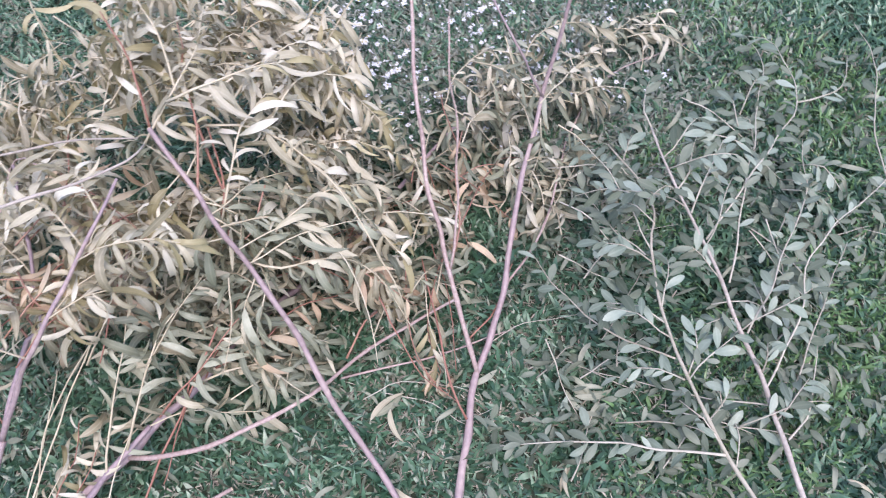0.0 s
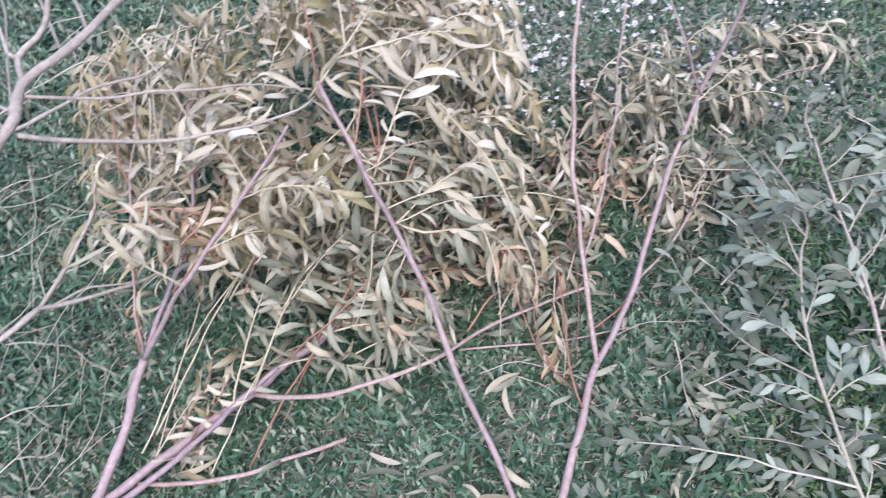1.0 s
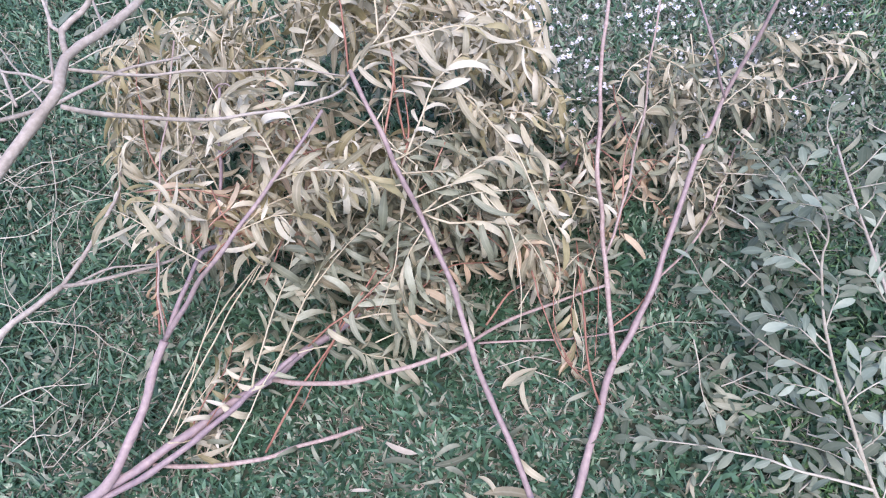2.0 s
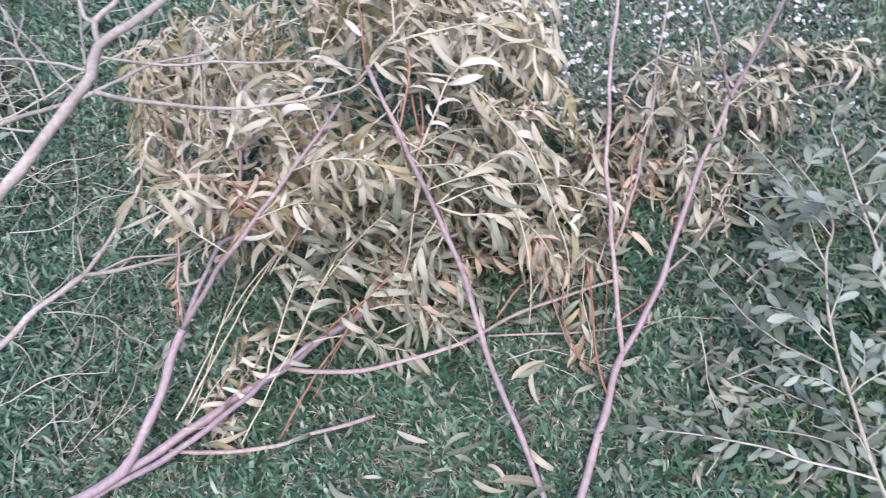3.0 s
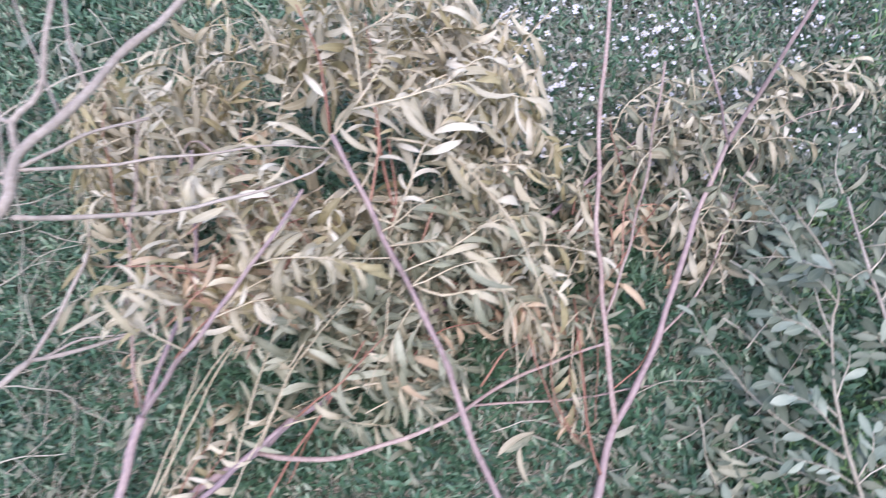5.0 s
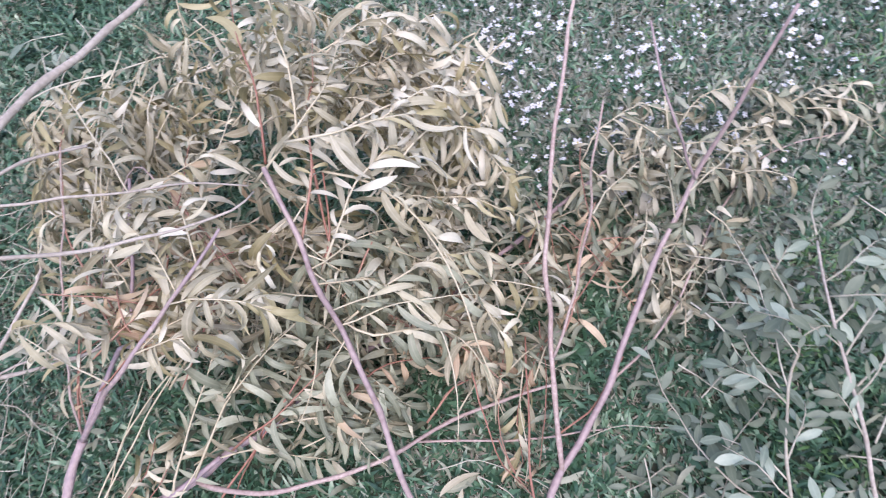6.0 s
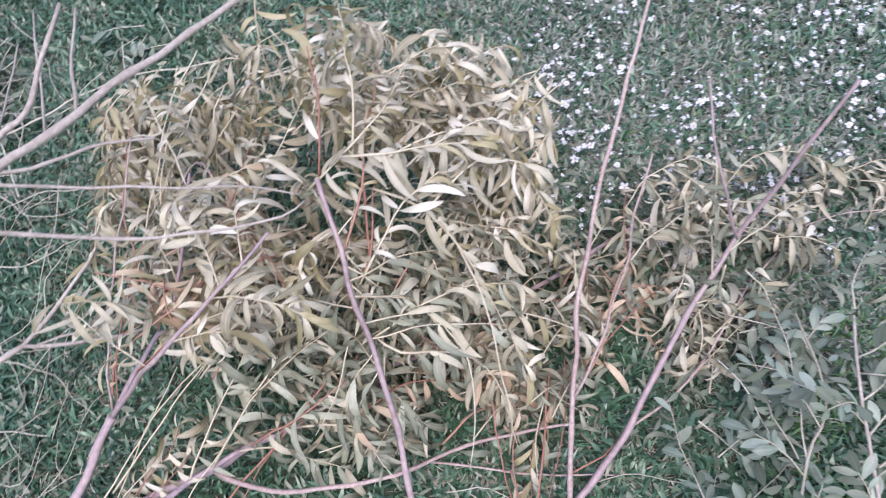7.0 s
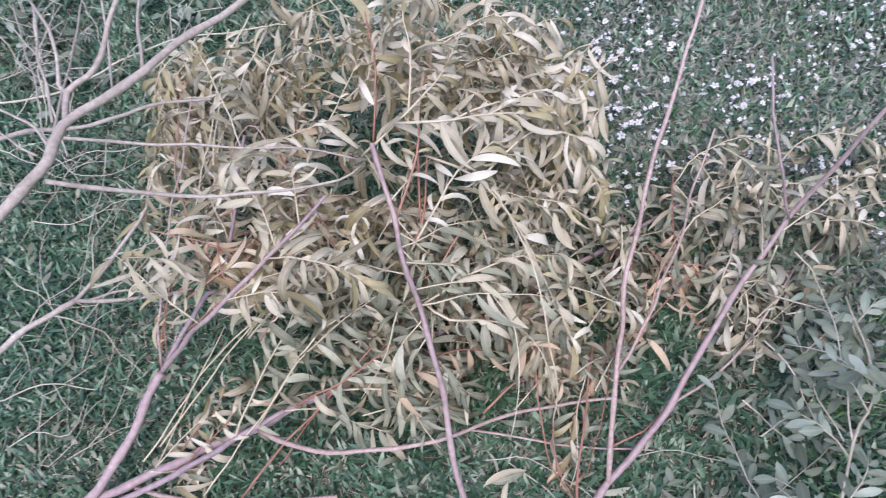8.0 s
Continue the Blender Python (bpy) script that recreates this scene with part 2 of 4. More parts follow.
def leaf_pose(p, way, size, roll=0.7):
    y = way.normalized()
    x = y.cross(UP)
    x = x.normalized() if x.length > 0.05 else y.orthogonal().normalized()
    x = Matrix.Rotation(float(rng.normal(0, roll)), 3, y) @ x
    z = x.cross(y)
    return Matrix.Translation(p) @ Matrix((x, y, z)).transposed().to_4x4() @ Matrix.Scale(size, 4)


def spray(bough, points, r0, r1, bark, leaves, mats, size=(0.055, 0.132), along=(0.15, 1.0), ahead=0.6, out=0.65, fall=0.65, loose=0.36, shapes=LONG, roll=0.6, parent=None, name="twig", crook=0.012, floor=0.012):
    """A twig with leaves to both sides, which hang by as much as fall says. mats: a list of leaf materials, drawn by chance."""
    ob, line = stem(parent or bough, points, r0, r1, bark, name, 5, 0.1, crook)
    leaves = max(4, int(leaves * 1.05))
    n = len(line) - 1
    for j in range(leaves):
        s = along[0] + (along[1] - along[0]) * (j + rng.random()) / leaves
        i = min(n - 1, int(s * n))
        p = line[i].lerp(line[i + 1], s * n - i)
        t = (line[i + 1] - line[i]).normalized()
        side = t.cross(UP)
        side = (side.normalized() if side.length > 0.05 else Vector((1, 0, 0))) * (1 if j % 2 else -1)
        way = t * ahead + side * out - UP * fall + Vector(rng.normal(0, loose, 3))
        length = float(rng.uniform(*size))
        way.normalize()
        if p.z + way.z * length < floor:
            way.z = (floor - p.z) / length + 0.05
        put_leaf(bough, ob if parent is None else parent, shapes, mats[int(rng.integers(len(mats)))], leaf_pose(p, way, length, roll))
    return ob, line


def finish(bough):
    for (owner, key), (vs, fs) in list(REST.items()):
        if owner == bough.name:
            part("foliage", mesh_of("foliage", vs, fs, bpy.data.materials[key], rib=True), bough, kind="stuff")
            del REST[(owner, key)]


def side_sprays(bough, line, count, reach, bark, leaves, mats, between=(0.3, 1.0), rise=0.2, lean=(0, 0, 0), **more):
    """Leafy side twigs at chance places on a stem."""
    n = len(line) - 1
    for j in range(count):
        s = between[0] + (between[1] - between[0]) * (j + rng.random()) / count
        i = min(n - 1, int(s * n))
        p, t = line[i], (line[i + 1] - line[i]).normalized()
        w = rng.uniform(0, 2 * math.pi)
        d = t * 0.7 + Vector((math.cos(w), math.sin(w), rise)) * 0.8 + Vector(lean)
        d.normalize()
        r = float(rng.uniform(*reach))
        mid, end = p + d * r * 0.55 + UP * 0.02, p + d * r - UP * 0.1 * r
        mid.z, end.z = max(mid.z, 0.02), max(end.z, 0.02)
        spray(bough, [p, mid, end], 0.002, 0.0009, bark, leaves, mats, **more)


def thicket(bough, centre, radii, count, bark, leaves, mats, lean=None, reach=(0.14, 0.28), **more):
    """Short leafy twigs, most of them leaning one way, in a rounded part of the crown."""
    lean = lean or ((0.9, 0.45, -0.2) if centre[0] > -0.7 else (-0.3, -0.7, -0.5))
    for j in range(count):
        q = rng.normal(0, 0.5, 3)
        c = Vector(centre) + Vector((q[0] * radii[0], q[1] * radii[1], q[2] * radii[2]))
        d = Vector((*rng.normal(0, 1, 2), rng.normal(0, 0.3))).normalized() + Vector(lean)
        d = d.normalized() * float(rng.uniform(*reach)) * 0.5
        pts = [c - d, c + UP * 0.02, c + d - UP * 0.05]
        for p in pts:
            p.z = max(p.z, 0.025)
        spray(bough, pts, 0.002, 0.0009, bark, leaves, mats, **more)


# ---- ground ----
def ground_height(x, y):
    return 0.012 * noise.noise(Vector((x * 1.3, y * 1.3, 0))) + 0.006 * noise.noise(Vector((x * 5, y * 5, 3)))


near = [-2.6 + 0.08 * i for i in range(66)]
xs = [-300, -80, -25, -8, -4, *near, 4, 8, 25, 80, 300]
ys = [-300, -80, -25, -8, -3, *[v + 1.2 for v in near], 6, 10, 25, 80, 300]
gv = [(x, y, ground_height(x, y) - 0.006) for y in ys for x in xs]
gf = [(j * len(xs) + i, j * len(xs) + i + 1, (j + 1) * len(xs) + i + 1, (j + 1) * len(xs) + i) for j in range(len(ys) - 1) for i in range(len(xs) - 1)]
ground = tagged(new("ground", mesh_of("ground", gv, gf, EARTH)), "soil and thatch under a mown green lawn, darkened for shade between blades", "ground", kind="structure")


def blades(name, count, box, mat, size, width, lay, label, thin=0.0, seed=1, fade=0.6):
    """Grass blades as narrow bent strips, standing in uneven tufts."""
    r = np.random.default_rng(seed)
    x, y = r.uniform(box[0], box[1], count), r.uniform(box[2], box[3], count)
    if thin:
        keep = (np.sin(x * 7.1 + 2 * np.sin(y * 3.3)) + np.sin(y * 8.3 + 2 * np.sin(x * 4.1)) + r.normal(0, 0.9, count)) > thin
        x, y = x[keep], y[keep]
    edge = np.minimum.reduce([x - box[0], box[1] - x, y - box[2], box[3] - y])
    keep = edge > r.uniform(0, fade, len(x)) * (0.6 + 0.4 * np.sin(x * 3.1 + y * 2.3))
    x, y = x[keep], y[keep]
    n = len(x)
    z = np.array([ground_height(a, b) for a, b in zip(x, y)]) - 0.006
    w, tilt, long = r.uniform(0, 2 * np.pi, n), np.radians(r.uniform(*lay, n)), r.uniform(*size, n)
    half = r.uniform(*width, n) / 2
    spin = w + np.pi / 2 + r.normal(0, 0.5, n)
    sx, sy = np.cos(spin) * half, np.sin(spin) * half
    bend = tilt + r.uniform(0.1, 0.7, n)
    bx, by, bz = x, y, z
    mx, my, mz = bx + np.cos(w) * np.sin(tilt) * long * 0.55, by + np.sin(w) * np.sin(tilt) * long * 0.55, bz + np.cos(tilt) * long * 0.55
    tx, ty, tz = mx + np.cos(w) * np.sin(bend) * long * 0.45, my + np.sin(w) * np.sin(bend) * long * 0.45, np.maximum(mz + np.cos(bend) * long * 0.45, bz + 0.004)
    co = np.stack([np.stack(q, -1) for q in ((bx - sx * .7, by - sy * .7, bz), (bx + sx * .7, by + sy * .7, bz), (mx + sx, my + sy, mz), (mx - sx, my - sy, mz), (tx, ty, tz))], 1).reshape(-1, 3)
    k = np.arange(n)[:, None] * 5
    loops = np.concatenate([k + [0, 1, 2, 3], k + [3, 2, 4]], 1)
    me = bpy.data.meshes.new(name)
    me.vertices.add(n * 5)
    me.vertices.foreach_set("co", co.ravel())
    me.loops.add(n * 7)
    me.loops.foreach_set("vertex_index", loops.ravel())
    me.polygons.add(n * 2)
    me.polygons.foreach_set("loop_start", (np.arange(n)[:, None] * 7 + [0, 4]).ravel())
    me.polygons.foreach_set("loop_total", np.tile([4, 3], n))
    me.update(calc_edges=True)
    me.materials.append(mat)
    return tagged(new(name, me), label, "grass", kind="stuff")


blades("grass", 300000, (-3.4, 2.6, -1.0, 4.1), BLADE, (0.020, 0.060), (0.004, 0.0115), (20, 84), "short dense blue-green lawn grass with broad blades", seed=1)
blades("grass", 110000, (-6.5, 6, -4.5, 8.5), BLADE, (0.04, 0.08), (0.008, 0.016), (30, 80), "short green lawn grass farther off", seed=2)
blades("grass", 48000, (0.55, 2.3, 0.3, 3.2), LUSH, (0.025, 0.07), (0.004, 0.010), (15, 75), "brighter yellow-green tufts of lawn grass", 0.2, 5)
blades("grass", 9000, (-1.2, 0.9, 1.6, 3.4), LUSH, (0.025, 0.06), (0.004, 0.009), (15, 75), "yellow-green grass tufts among white flowers", 0.9, 6)
blades("dry_grass", 190000, (-3.4, 2.6, -1.0, 4.1), THATCH, (0.012, 0.050), (0.0015, 0.005), (35, 86), "pale dry grass stalks among the green lawn", 0.1, 3)
blades("dry_grass", 90000, (-3.0, 2.2, -0.8, 3.8), FADED, (0.018, 0.055), (0.004, 0.010), (30, 84), "faded grey-olive grass blades among the green lawn", 0.2, 8)
blades("low_weeds", 150000, (-1.4, 1.1, 1.4, 3.9), WEED, (0.012, 0.048), (0.005, 0.013), (25, 84), "low grey-green weed leaves among white flowers", 0.0, 4, 1.1)
blades("dry_grass", 26000, (-1.2, 1.2, 1.5, 3.6), THATCH, (0.010, 0.035), (0.003, 0.007), (40, 86), "brown dry stalks and litter among white flowers", 0.4, 7, 1.0)

# ---- bare tan branch held highest ----
bare = thing("bare_branch", (-0.676, 0.366, 0.900), "bare forked tan branch with thin leafless twigs, propped over the pile", "branch", "cut branches")
stem(bare, [(-0.905, 0.020, 0.690), (-0.850, 0.170, 0.745), (-0.785, 0.360, 0.800), (-0.767, 0.438, 0.825), (-0.742, 0.518, 0.850), (-0.726, 0.573, 0.865), (-0.710, 0.627, 0.885), (-0.699, 0.664, 0.900), (-0.733, 0.725, 0.903), (-0.729, 0.796, 0.890), (-0.726, 0.881, 0.880), (-0.736, 0.968, 0.865), (-0.716, 1.076, 0.850), (-0.719, 1.155, 0.840), (-0.702, 1.391, 0.820)], 0.0118, 0.0055, TAN)
stem(bare, [(-0.737, 0.728, 0.900), (-0.783, 0.773, 0.905), (-0.756, 0.811, 0.920), (-0.759, 0.854, 0.930), (-0.776, 0.897, 0.950), (-0.787, 0.942, 0.970), (-0.800, 1.005, 1.000)], 0.0058, 0.0036, TAN, "limb")
stem(bare, [(-0.783, 0.773, 0.905), (-0.809, 0.775, 0.910), (-0.854, 0.813, 0.920), (-0.910, 0.848, 0.930), (-0.985, 0.876, 0.940)], 0.0035, 0.0026, TAN, "twig")
stem(bare, [(-0.748, 0.825, 0.870), (-0.845, 0.902, 0.880), (-0.927, 0.970, 0.890), (-0.987, 1.024, 0.900)], 0.0024, 0.0016, TAN, "twig")
stem(bare, [(-0.746, 0.893, 0.865), (-0.810, 0.953, 0.880), (-0.845, 1.001, 0.900), (-0.881, 1.054, 0.920)], 0.0034, 0.0024, TAN, "twig")
stem(bare, [(-0.671, 0.631, 0.900), (-0.648, 0.673, 0.845), (-0.595, 0.734, 0.791), (-0.538, 0.806, 0.736), (-0.468, 0.900, 0.690), (-0.409, 0.970, 0.665), (-0.408, 1.029, 0.645)], 0.0042, 0.002, TAN, "twig")
stem(bare, [(-0.718, 0.705, 0.898), (-0.675, 0.779, 0.825), (-0.600, 0.837, 0.798), (-0.528, 0.905, 0.763), (-0.462, 0.989, 0.700), (-0.409, 1.027, 0.668)], 0.003, 0.0015, TAN, "twig")
stem(bare, [(-1.051, 0.685, 0.820), (-0.902, 0.704, 0.840), (-0.752, 0.685, 0.875)], 0.002, 0.003, TAN, "twig")
stem(bare, [(-1.088, 0.988, 0.800), (-0.999, 0.910, 0.820), (-0.768, 0.701, 0.870)], 0.0015, 0.0025, TAN, "twig")
stem(bare, [(-1.384, 0.948, 0.700), (-1.080, 0.803, 0.740), (-0.821, 0.680, 0.800)], 0.0015, 0.002, TAN, "twig")

under = thing("bare_branch", (-1.358, 0.719, 0.470), "bare tan branch passing under a thicker one", "branch", "cut branches")
stem(under, [(-1.581, 0.608, 0.400), (-1.358, 0.719, 0.470), (-1.241, 0.775, 0.510), (-1.086, 0.833, 0.560), (-0.975, 0.912, 0.600), (-0.925, 0.950, 0.610), (-0.845, 1.020, 0.600)], 0.0075, 0.003, TAN)
stem(under, [(-1.176, 0.792, 0.560), (-1.270, 0.857, 0.570), (-1.338, 0.900, 0.580), (-1.417, 0.960, 0.580), (-1.538, 1.026, 0.570)], 0.0035, 0.0022, TAN, "twig")
stem(under, [(-1.338, 0.900, 0.580), (-1.435, 0.925, 0.570), (-1.609, 0.957, 0.540)], 0.0022, 0.0014, TAN, "twig")
stem(under, [(-1.374, 0.927, 0.580), (-1.427, 0.994, 0.570), (-1.494, 1.060, 0.560)], 0.002, 0.0012, TAN, "twig")
stem(under, [(-1.156, 0.712, 0.540), (-1.308, 0.715, 0.500), (-1.413, 0.721, 0.480)], 0.003, 0.002, TAN, "twig")

# ---- lower bare branch ----
low = thing("bare_branch", (-1.076, 0.269, 0.280), "thin forked bare tan branch leaning into the pile", "branch", "cut branches")
stem(low, [(-1.203, 0.075, 0.220), (-1.095, 0.272, 0.260), (-1.062, 0.393, 0.275), (-1.007, 0.512, 0.283)], 0.009, 0.0068, TAN)
stem(low, [(-1.007, 0.512, 0.283), (-1.003, 0.593, 0.290), (-1.006, 0.667, 0.300), (-1.021, 0.789, 0.320), (-1.065, 0.861, 0.330)], 0.0055, 0.003, TAN, "limb")
stem(low, [(-1.007, 0.512, 0.283), (-0.900, 0.589, 0.270), (-0.841, 0.646, 0.260), (-0.798, 0.700, 0.250)], 0.0055, 0.0035, TAN, "limb")
stem(low, [(-0.983, 0.529, 0.280), (-0.915, 0.602, 0.280), (-0.820, 0.657, 0.270)], 0.003, 0.002, TAN, "twig")

# ---- bough with the purple forked stem ----
fork = thing("cut_bough", (-0.813, 0.086, 0.050), "cut bough with smooth purple-grey forked stem and withered tan leaves", "branch", "cut branches")
_, fork_line = stem(fork, [(-0.855, 0.015, 0.050), (-0.785, 0.113, 0.055), (-0.738, 0.204, 0.075), (-0.740, 0.353, 0.130), (-0.736, 0.462, 0.185), (-0.735, 0.500, 0.205)], 0.0125, 0.0095, PURPLE)
_, fork_left = stem(fork, [(-0.735, 0.500, 0.205), (-0.730, 0.599, 0.250), (-0.719, 0.707, 0.300), (-0.648, 0.728, 0.380), (-0.703, 0.868, 0.460), (-0.751, 1.003, 0.550)], 0.0062, 0.003, PURPLE, "limb")
_, fork_right = stem(fork, [(-0.735, 0.500, 0.205), (-0.640, 0.585, 0.360), (-0.545, 0.656, 0.495), (-0.500, 0.744, 0.548), (-0.442, 0.830, 0.625), (-0.410, 0.930, 0.668)], 0.0065, 0.003, PURPLE, "limb")
_, fork_red = stem(fork, [(-0.767, 0.514, 0.190), (-0.832, 0.613, 0.220), (-0.903, 0.749, 0.260)], 0.003, 0.002, RED, "twig")
# Mostly the light-brightened leaf colour, for the upper crown.
MIX_PALE = [PALE, PALE, PALE, STRAW, OCHRE]
MIX_TAN, MIX_RUST, MIX_SAGE = [STRAW, STRAW, PALE, OCHRE], [RUST, STRAW, STRAW, OCHRE, SAGE], [SAGE, SAGE, SAGE, SAGE, STRAW]
spray(fork, [(-0.692, 0.740, 0.300), (-0.772, 0.854, 0.420), (-0.902, 1.007, 0.460), (-1.102, 1.307, 0.440)], 0.003, 0.001, YELLOW, 34, MIX_TAN)
spray(fork, [(-0.730, 0.714, 0.290), (-0.864, 0.814, 0.360), (-1.045, 0.977, 0.400), (-1.260, 1.259, 0.380)], 0.003, 0.001, RED, 32, MIX_TAN)
spray(fork, [(-0.592, 0.838, 0.380), (-0.570, 0.913, 0.460), (-0.611, 1.069, 0.520), (-0.684, 1.320, 0.520)], 0.003, 0.001, YELLOW, 30, MIX_TAN)
spray(fork, [(-0.657, 0.727, 0.310), (-0.642, 0.845, 0.400), (-0.665, 0.962, 0.450), (-0.752, 1.177, 0.470)], 0.003, 0.001, RED, 32, MIX_RUST)
spray(fork, [(-0.703, 0.725, 0.290), (-0.743, 0.762, 0.340), (-0.809, 0.797, 0.360), (-0.907, 0.805, 0.350)], 0.002, 0.001, RED, 22, MIX_RUST)
spray(fork, [(-0.536, 1.008, 0.480), (-0.545, 0.942, 0.500), (-0.586, 0.836, 0.460), (-0.654, 0.750, 0.380)], 0.002, 0.001, YELLOW, 30, MIX_RUST)
spray(fork, [(-0.996, 0.910, 0.400), (-1.036, 0.851, 0.360), (-1.011, 0.770, 0.300)], 0.002, 0.001, YELLOW, 14, MIX_TAN)
spray(fork, [(-0.489, 1.096, 0.540), (-0.438, 1.142, 0.600), (-0.413, 1.247, 0.620), (-0.469, 1.470, 0.600)], 0.003, 0.001, YELLOW, 30, MIX_TAN)
spray(fork, [(-0.532, 1.021, 0.480), (-0.497, 0.903, 0.420), (-0.498, 0.788, 0.340)], 0.002, 0.001, YELLOW, 24, [RUST, STRAW, SAGE])
side_sprays(fork, fork_left, 6, (0.15, 0.3), YELLOW, 20, MIX_TAN, (0.55, 1.0))
side_sprays(fork, fork_right, 7, (0.12, 0.24), YELLOW, 20, MIX_TAN, (0.45, 0.95), -0.2, (-0.2, 0.3, -0.1))
thicket(fork, (-1.096, 1.089, 0.340), (0.14, 0.16, 0.08), 9, YELLOW, 16, MIX_TAN)
thicket(fork, (-0.949, 1.233, 0.360), (0.16, 0.14, 0.08), 8, YELLOW, 16, MIX_TAN)
thicket(fork, (-0.791, 0.844, 0.260), (0.10, 0.10, 0.08), 8, RED, 16, MIX_RUST)
thicket(fork, (-0.643, 1.055, 0.360), (0.12, 0.14, 0.08), 8, YELLOW, 16, [RUST, STRAW, STRAW, SAGE])
thicket(fork, (-0.659, 1.380, 0.460), (0.12, 0.12, 0.07), 8, YELLOW, 16, MIX_TAN)
thicket(fork, (-1.216, 1.197, 0.380), (0.10, 0.14, 0.06), 7, YELLOW, 16, MIX_TAN)
thicket(fork, (-1.081, 0.959, 0.340), (0.06, 0.14, 0.06), 4, YELLOW, 15, MIX_TAN)
thicket(fork, (-0.745, 1.420, 0.480), (0.14, 0.12, 0.06), 7, YELLOW, 16, MIX_TAN)
thicket(fork, (-0.742, 0.975, 0.220), (0.14, 0.12, 0.06), 5, RED, 16, MIX_SAGE)
thicket(fork, (-0.997, 1.042, 0.260), (0.10, 0.14, 0.06), 6, YELLOW, 16, MIX_SAGE)
spray(fork, [(-1.194, 1.280, 0.420), (-1.190, 1.134, 0.400), (-1.157, 1.002, 0.360), (-1.103, 0.879, 0.300)], 0.002, 0.001, YELLOW, 22, MIX_TAN, fall=0.8)
spray(fork, [(-1.035, 1.327, 0.440), (-0.967, 1.161, 0.440), (-0.918, 1.021, 0.400), (-0.863, 0.891, 0.340)], 0.002, 0.001, YELLOW, 24, MIX_TAN, fall=0.8)
thicket(fork, (-0.937, 1.260, 0.280), (0.10, 0.12, 0.06), 7, YELLOW, 15, MIX_TAN)
thicket(fork, (-1.293, 1.610, 0.160), (0.12, 0.14, 0.05), 5, YELLOW, 14, MIX_TAN)
spray(fork, [(-0.745, 0.528, 0.205), (-0.802, 0.588, 0.220), (-0.858, 0.665, 0.230), (-0.915, 0.754, 0.230)], 0.0015, 0.001, RED, 9, [RUST, RUST, STRAW])
thicket(fork, (-0.651, 0.764, 0.440), (0.10, 0.08, 0.05), 7, RED, 15, [RUST, STRAW, OCHRE])
thicket(fork, (-0.557, 0.940, 0.520), (0.10, 0.08, 0.05), 6, RED, 14, [RUST, STRAW, STRAW, OCHRE])
stem(fork, [(-0.735, 0.940, 0.750), (-0.766, 0.817, 0.575), (-0.762, 0.700, 0.450), (-0.755, 0.610, 0.360), (-0.737, 0.510, 0.215)], 0.0016, 0.0028, PINK, "twig", 6, 0.12, 0.012)
finish(fork)

# ---- main leafy bough, low through the heap ----
main = thing("cut_bough", (-0.826, 0.087, 0.030), "long cut bough with pinkish stem and withered sage leaves", "branch", "cut branches")
_, main_line = stem(main, [(-0.892, -0.031, 0.035), (-0.833, 0.056, 0.035), (-0.752, 0.169, 0.045), (-0.674, 0.273, 0.060), (-0.581, 0.413, 0.085), (-0.487, 0.532, 0.115), (-0.436, 0.620, 0.130), (-0.364, 0.724, 0.145), (-0.321, 0.829, 0.150), (-0.257, 0.959, 0.130), (-0.179, 1.078, 0.115), (-0.089, 1.276, 0.090), (0.020, 1.533, 0.075), (0.110, 1.700, 0.070)], 0.0122, 0.0045, PURPLE)
stem(main, [(-0.839, -0.014, 0.030), (-0.768, 0.123, 0.040), (-0.663, 0.240, 0.060), (-0.577, 0.377, 0.090), (-0.514, 0.472, 0.130), (-0.438, 0.600, 0.160)], 0.009, 0.006, PURPLE, "limb")
stem(main, [(-0.493, 0.530, 0.110), (-0.391, 0.544, 0.141), (-0.288, 0.582, 0.155), (-0.204, 0.645, 0.145), (-0.121, 0.722, 0.138), (-0.068, 0.797, 0.121), (0.011, 0.913, 0.085), (0.125, 1.021, 0.080), (0.182, 1.060, 0.095)], 0.006, 0.0035, PINK, "limb")
_, prong = stem(main, [(-0.677, 0.253, 0.050), (-0.550, 0.306, 0.035), (-0.420, 0.384, 0.040), (-0.319, 0.458, 0.050), (-0.244, 0.517, 0.060)], 0.0055, 0.0048, PINK, "limb", label="pinkish side limb with a cut end")
cut_end(main, prong, 0.0046)
stem(main, [(-0.441, 0.381, 0.040), (-0.393, 0.548, 0.140), (-0.346, 0.668, 0.220), (-0.309, 0.815, 0.280)], 0.003, 0.002, RED, "twig")
stem(main, [(-0.678, 0.315, 0.100), (-0.665, 0.513, 0.160), (-0.675, 0.671, 0.220)], 0.0022, 0.0012, YELLOW, "twig")
stem(main, [(-0.663, 0.365, 0.110), (-0.604, 0.640, 0.240), (-0.567, 0.756, 0.300), (-0.513, 0.909, 0.360)], 0.0022, 0.0012, YELLOW, "twig")
stem(main, [(-0.523, 0.336, 0.040), (-0.474, 0.548, 0.160), (-0.465, 0.667, 0.200)], 0.002, 0.0012, YELLOW, "twig")
stem(main, [(-0.066, 0.868, 0.060), (-0.036, 0.966, 0.080), (0.018, 1.017, 0.100)], 0.003, 0.002, RED, "twig")
stem(main, [(-0.074, 0.821, 0.040), (0.053, 0.878, 0.035), (0.173, 0.939, 0.030), (0.319, 1.023, 0.030)], 0.003, 0.002, PINK, "twig")
spray(main, [(-0.465, 0.538, 0.165), (-0.447, 0.652, 0.240), (-0.401, 0.771, 0.320), (-0.332, 0.892, 0.380)], 0.003, 0.001, YELLOW, 34, MIX_SAGE, (0.07, 0.12))
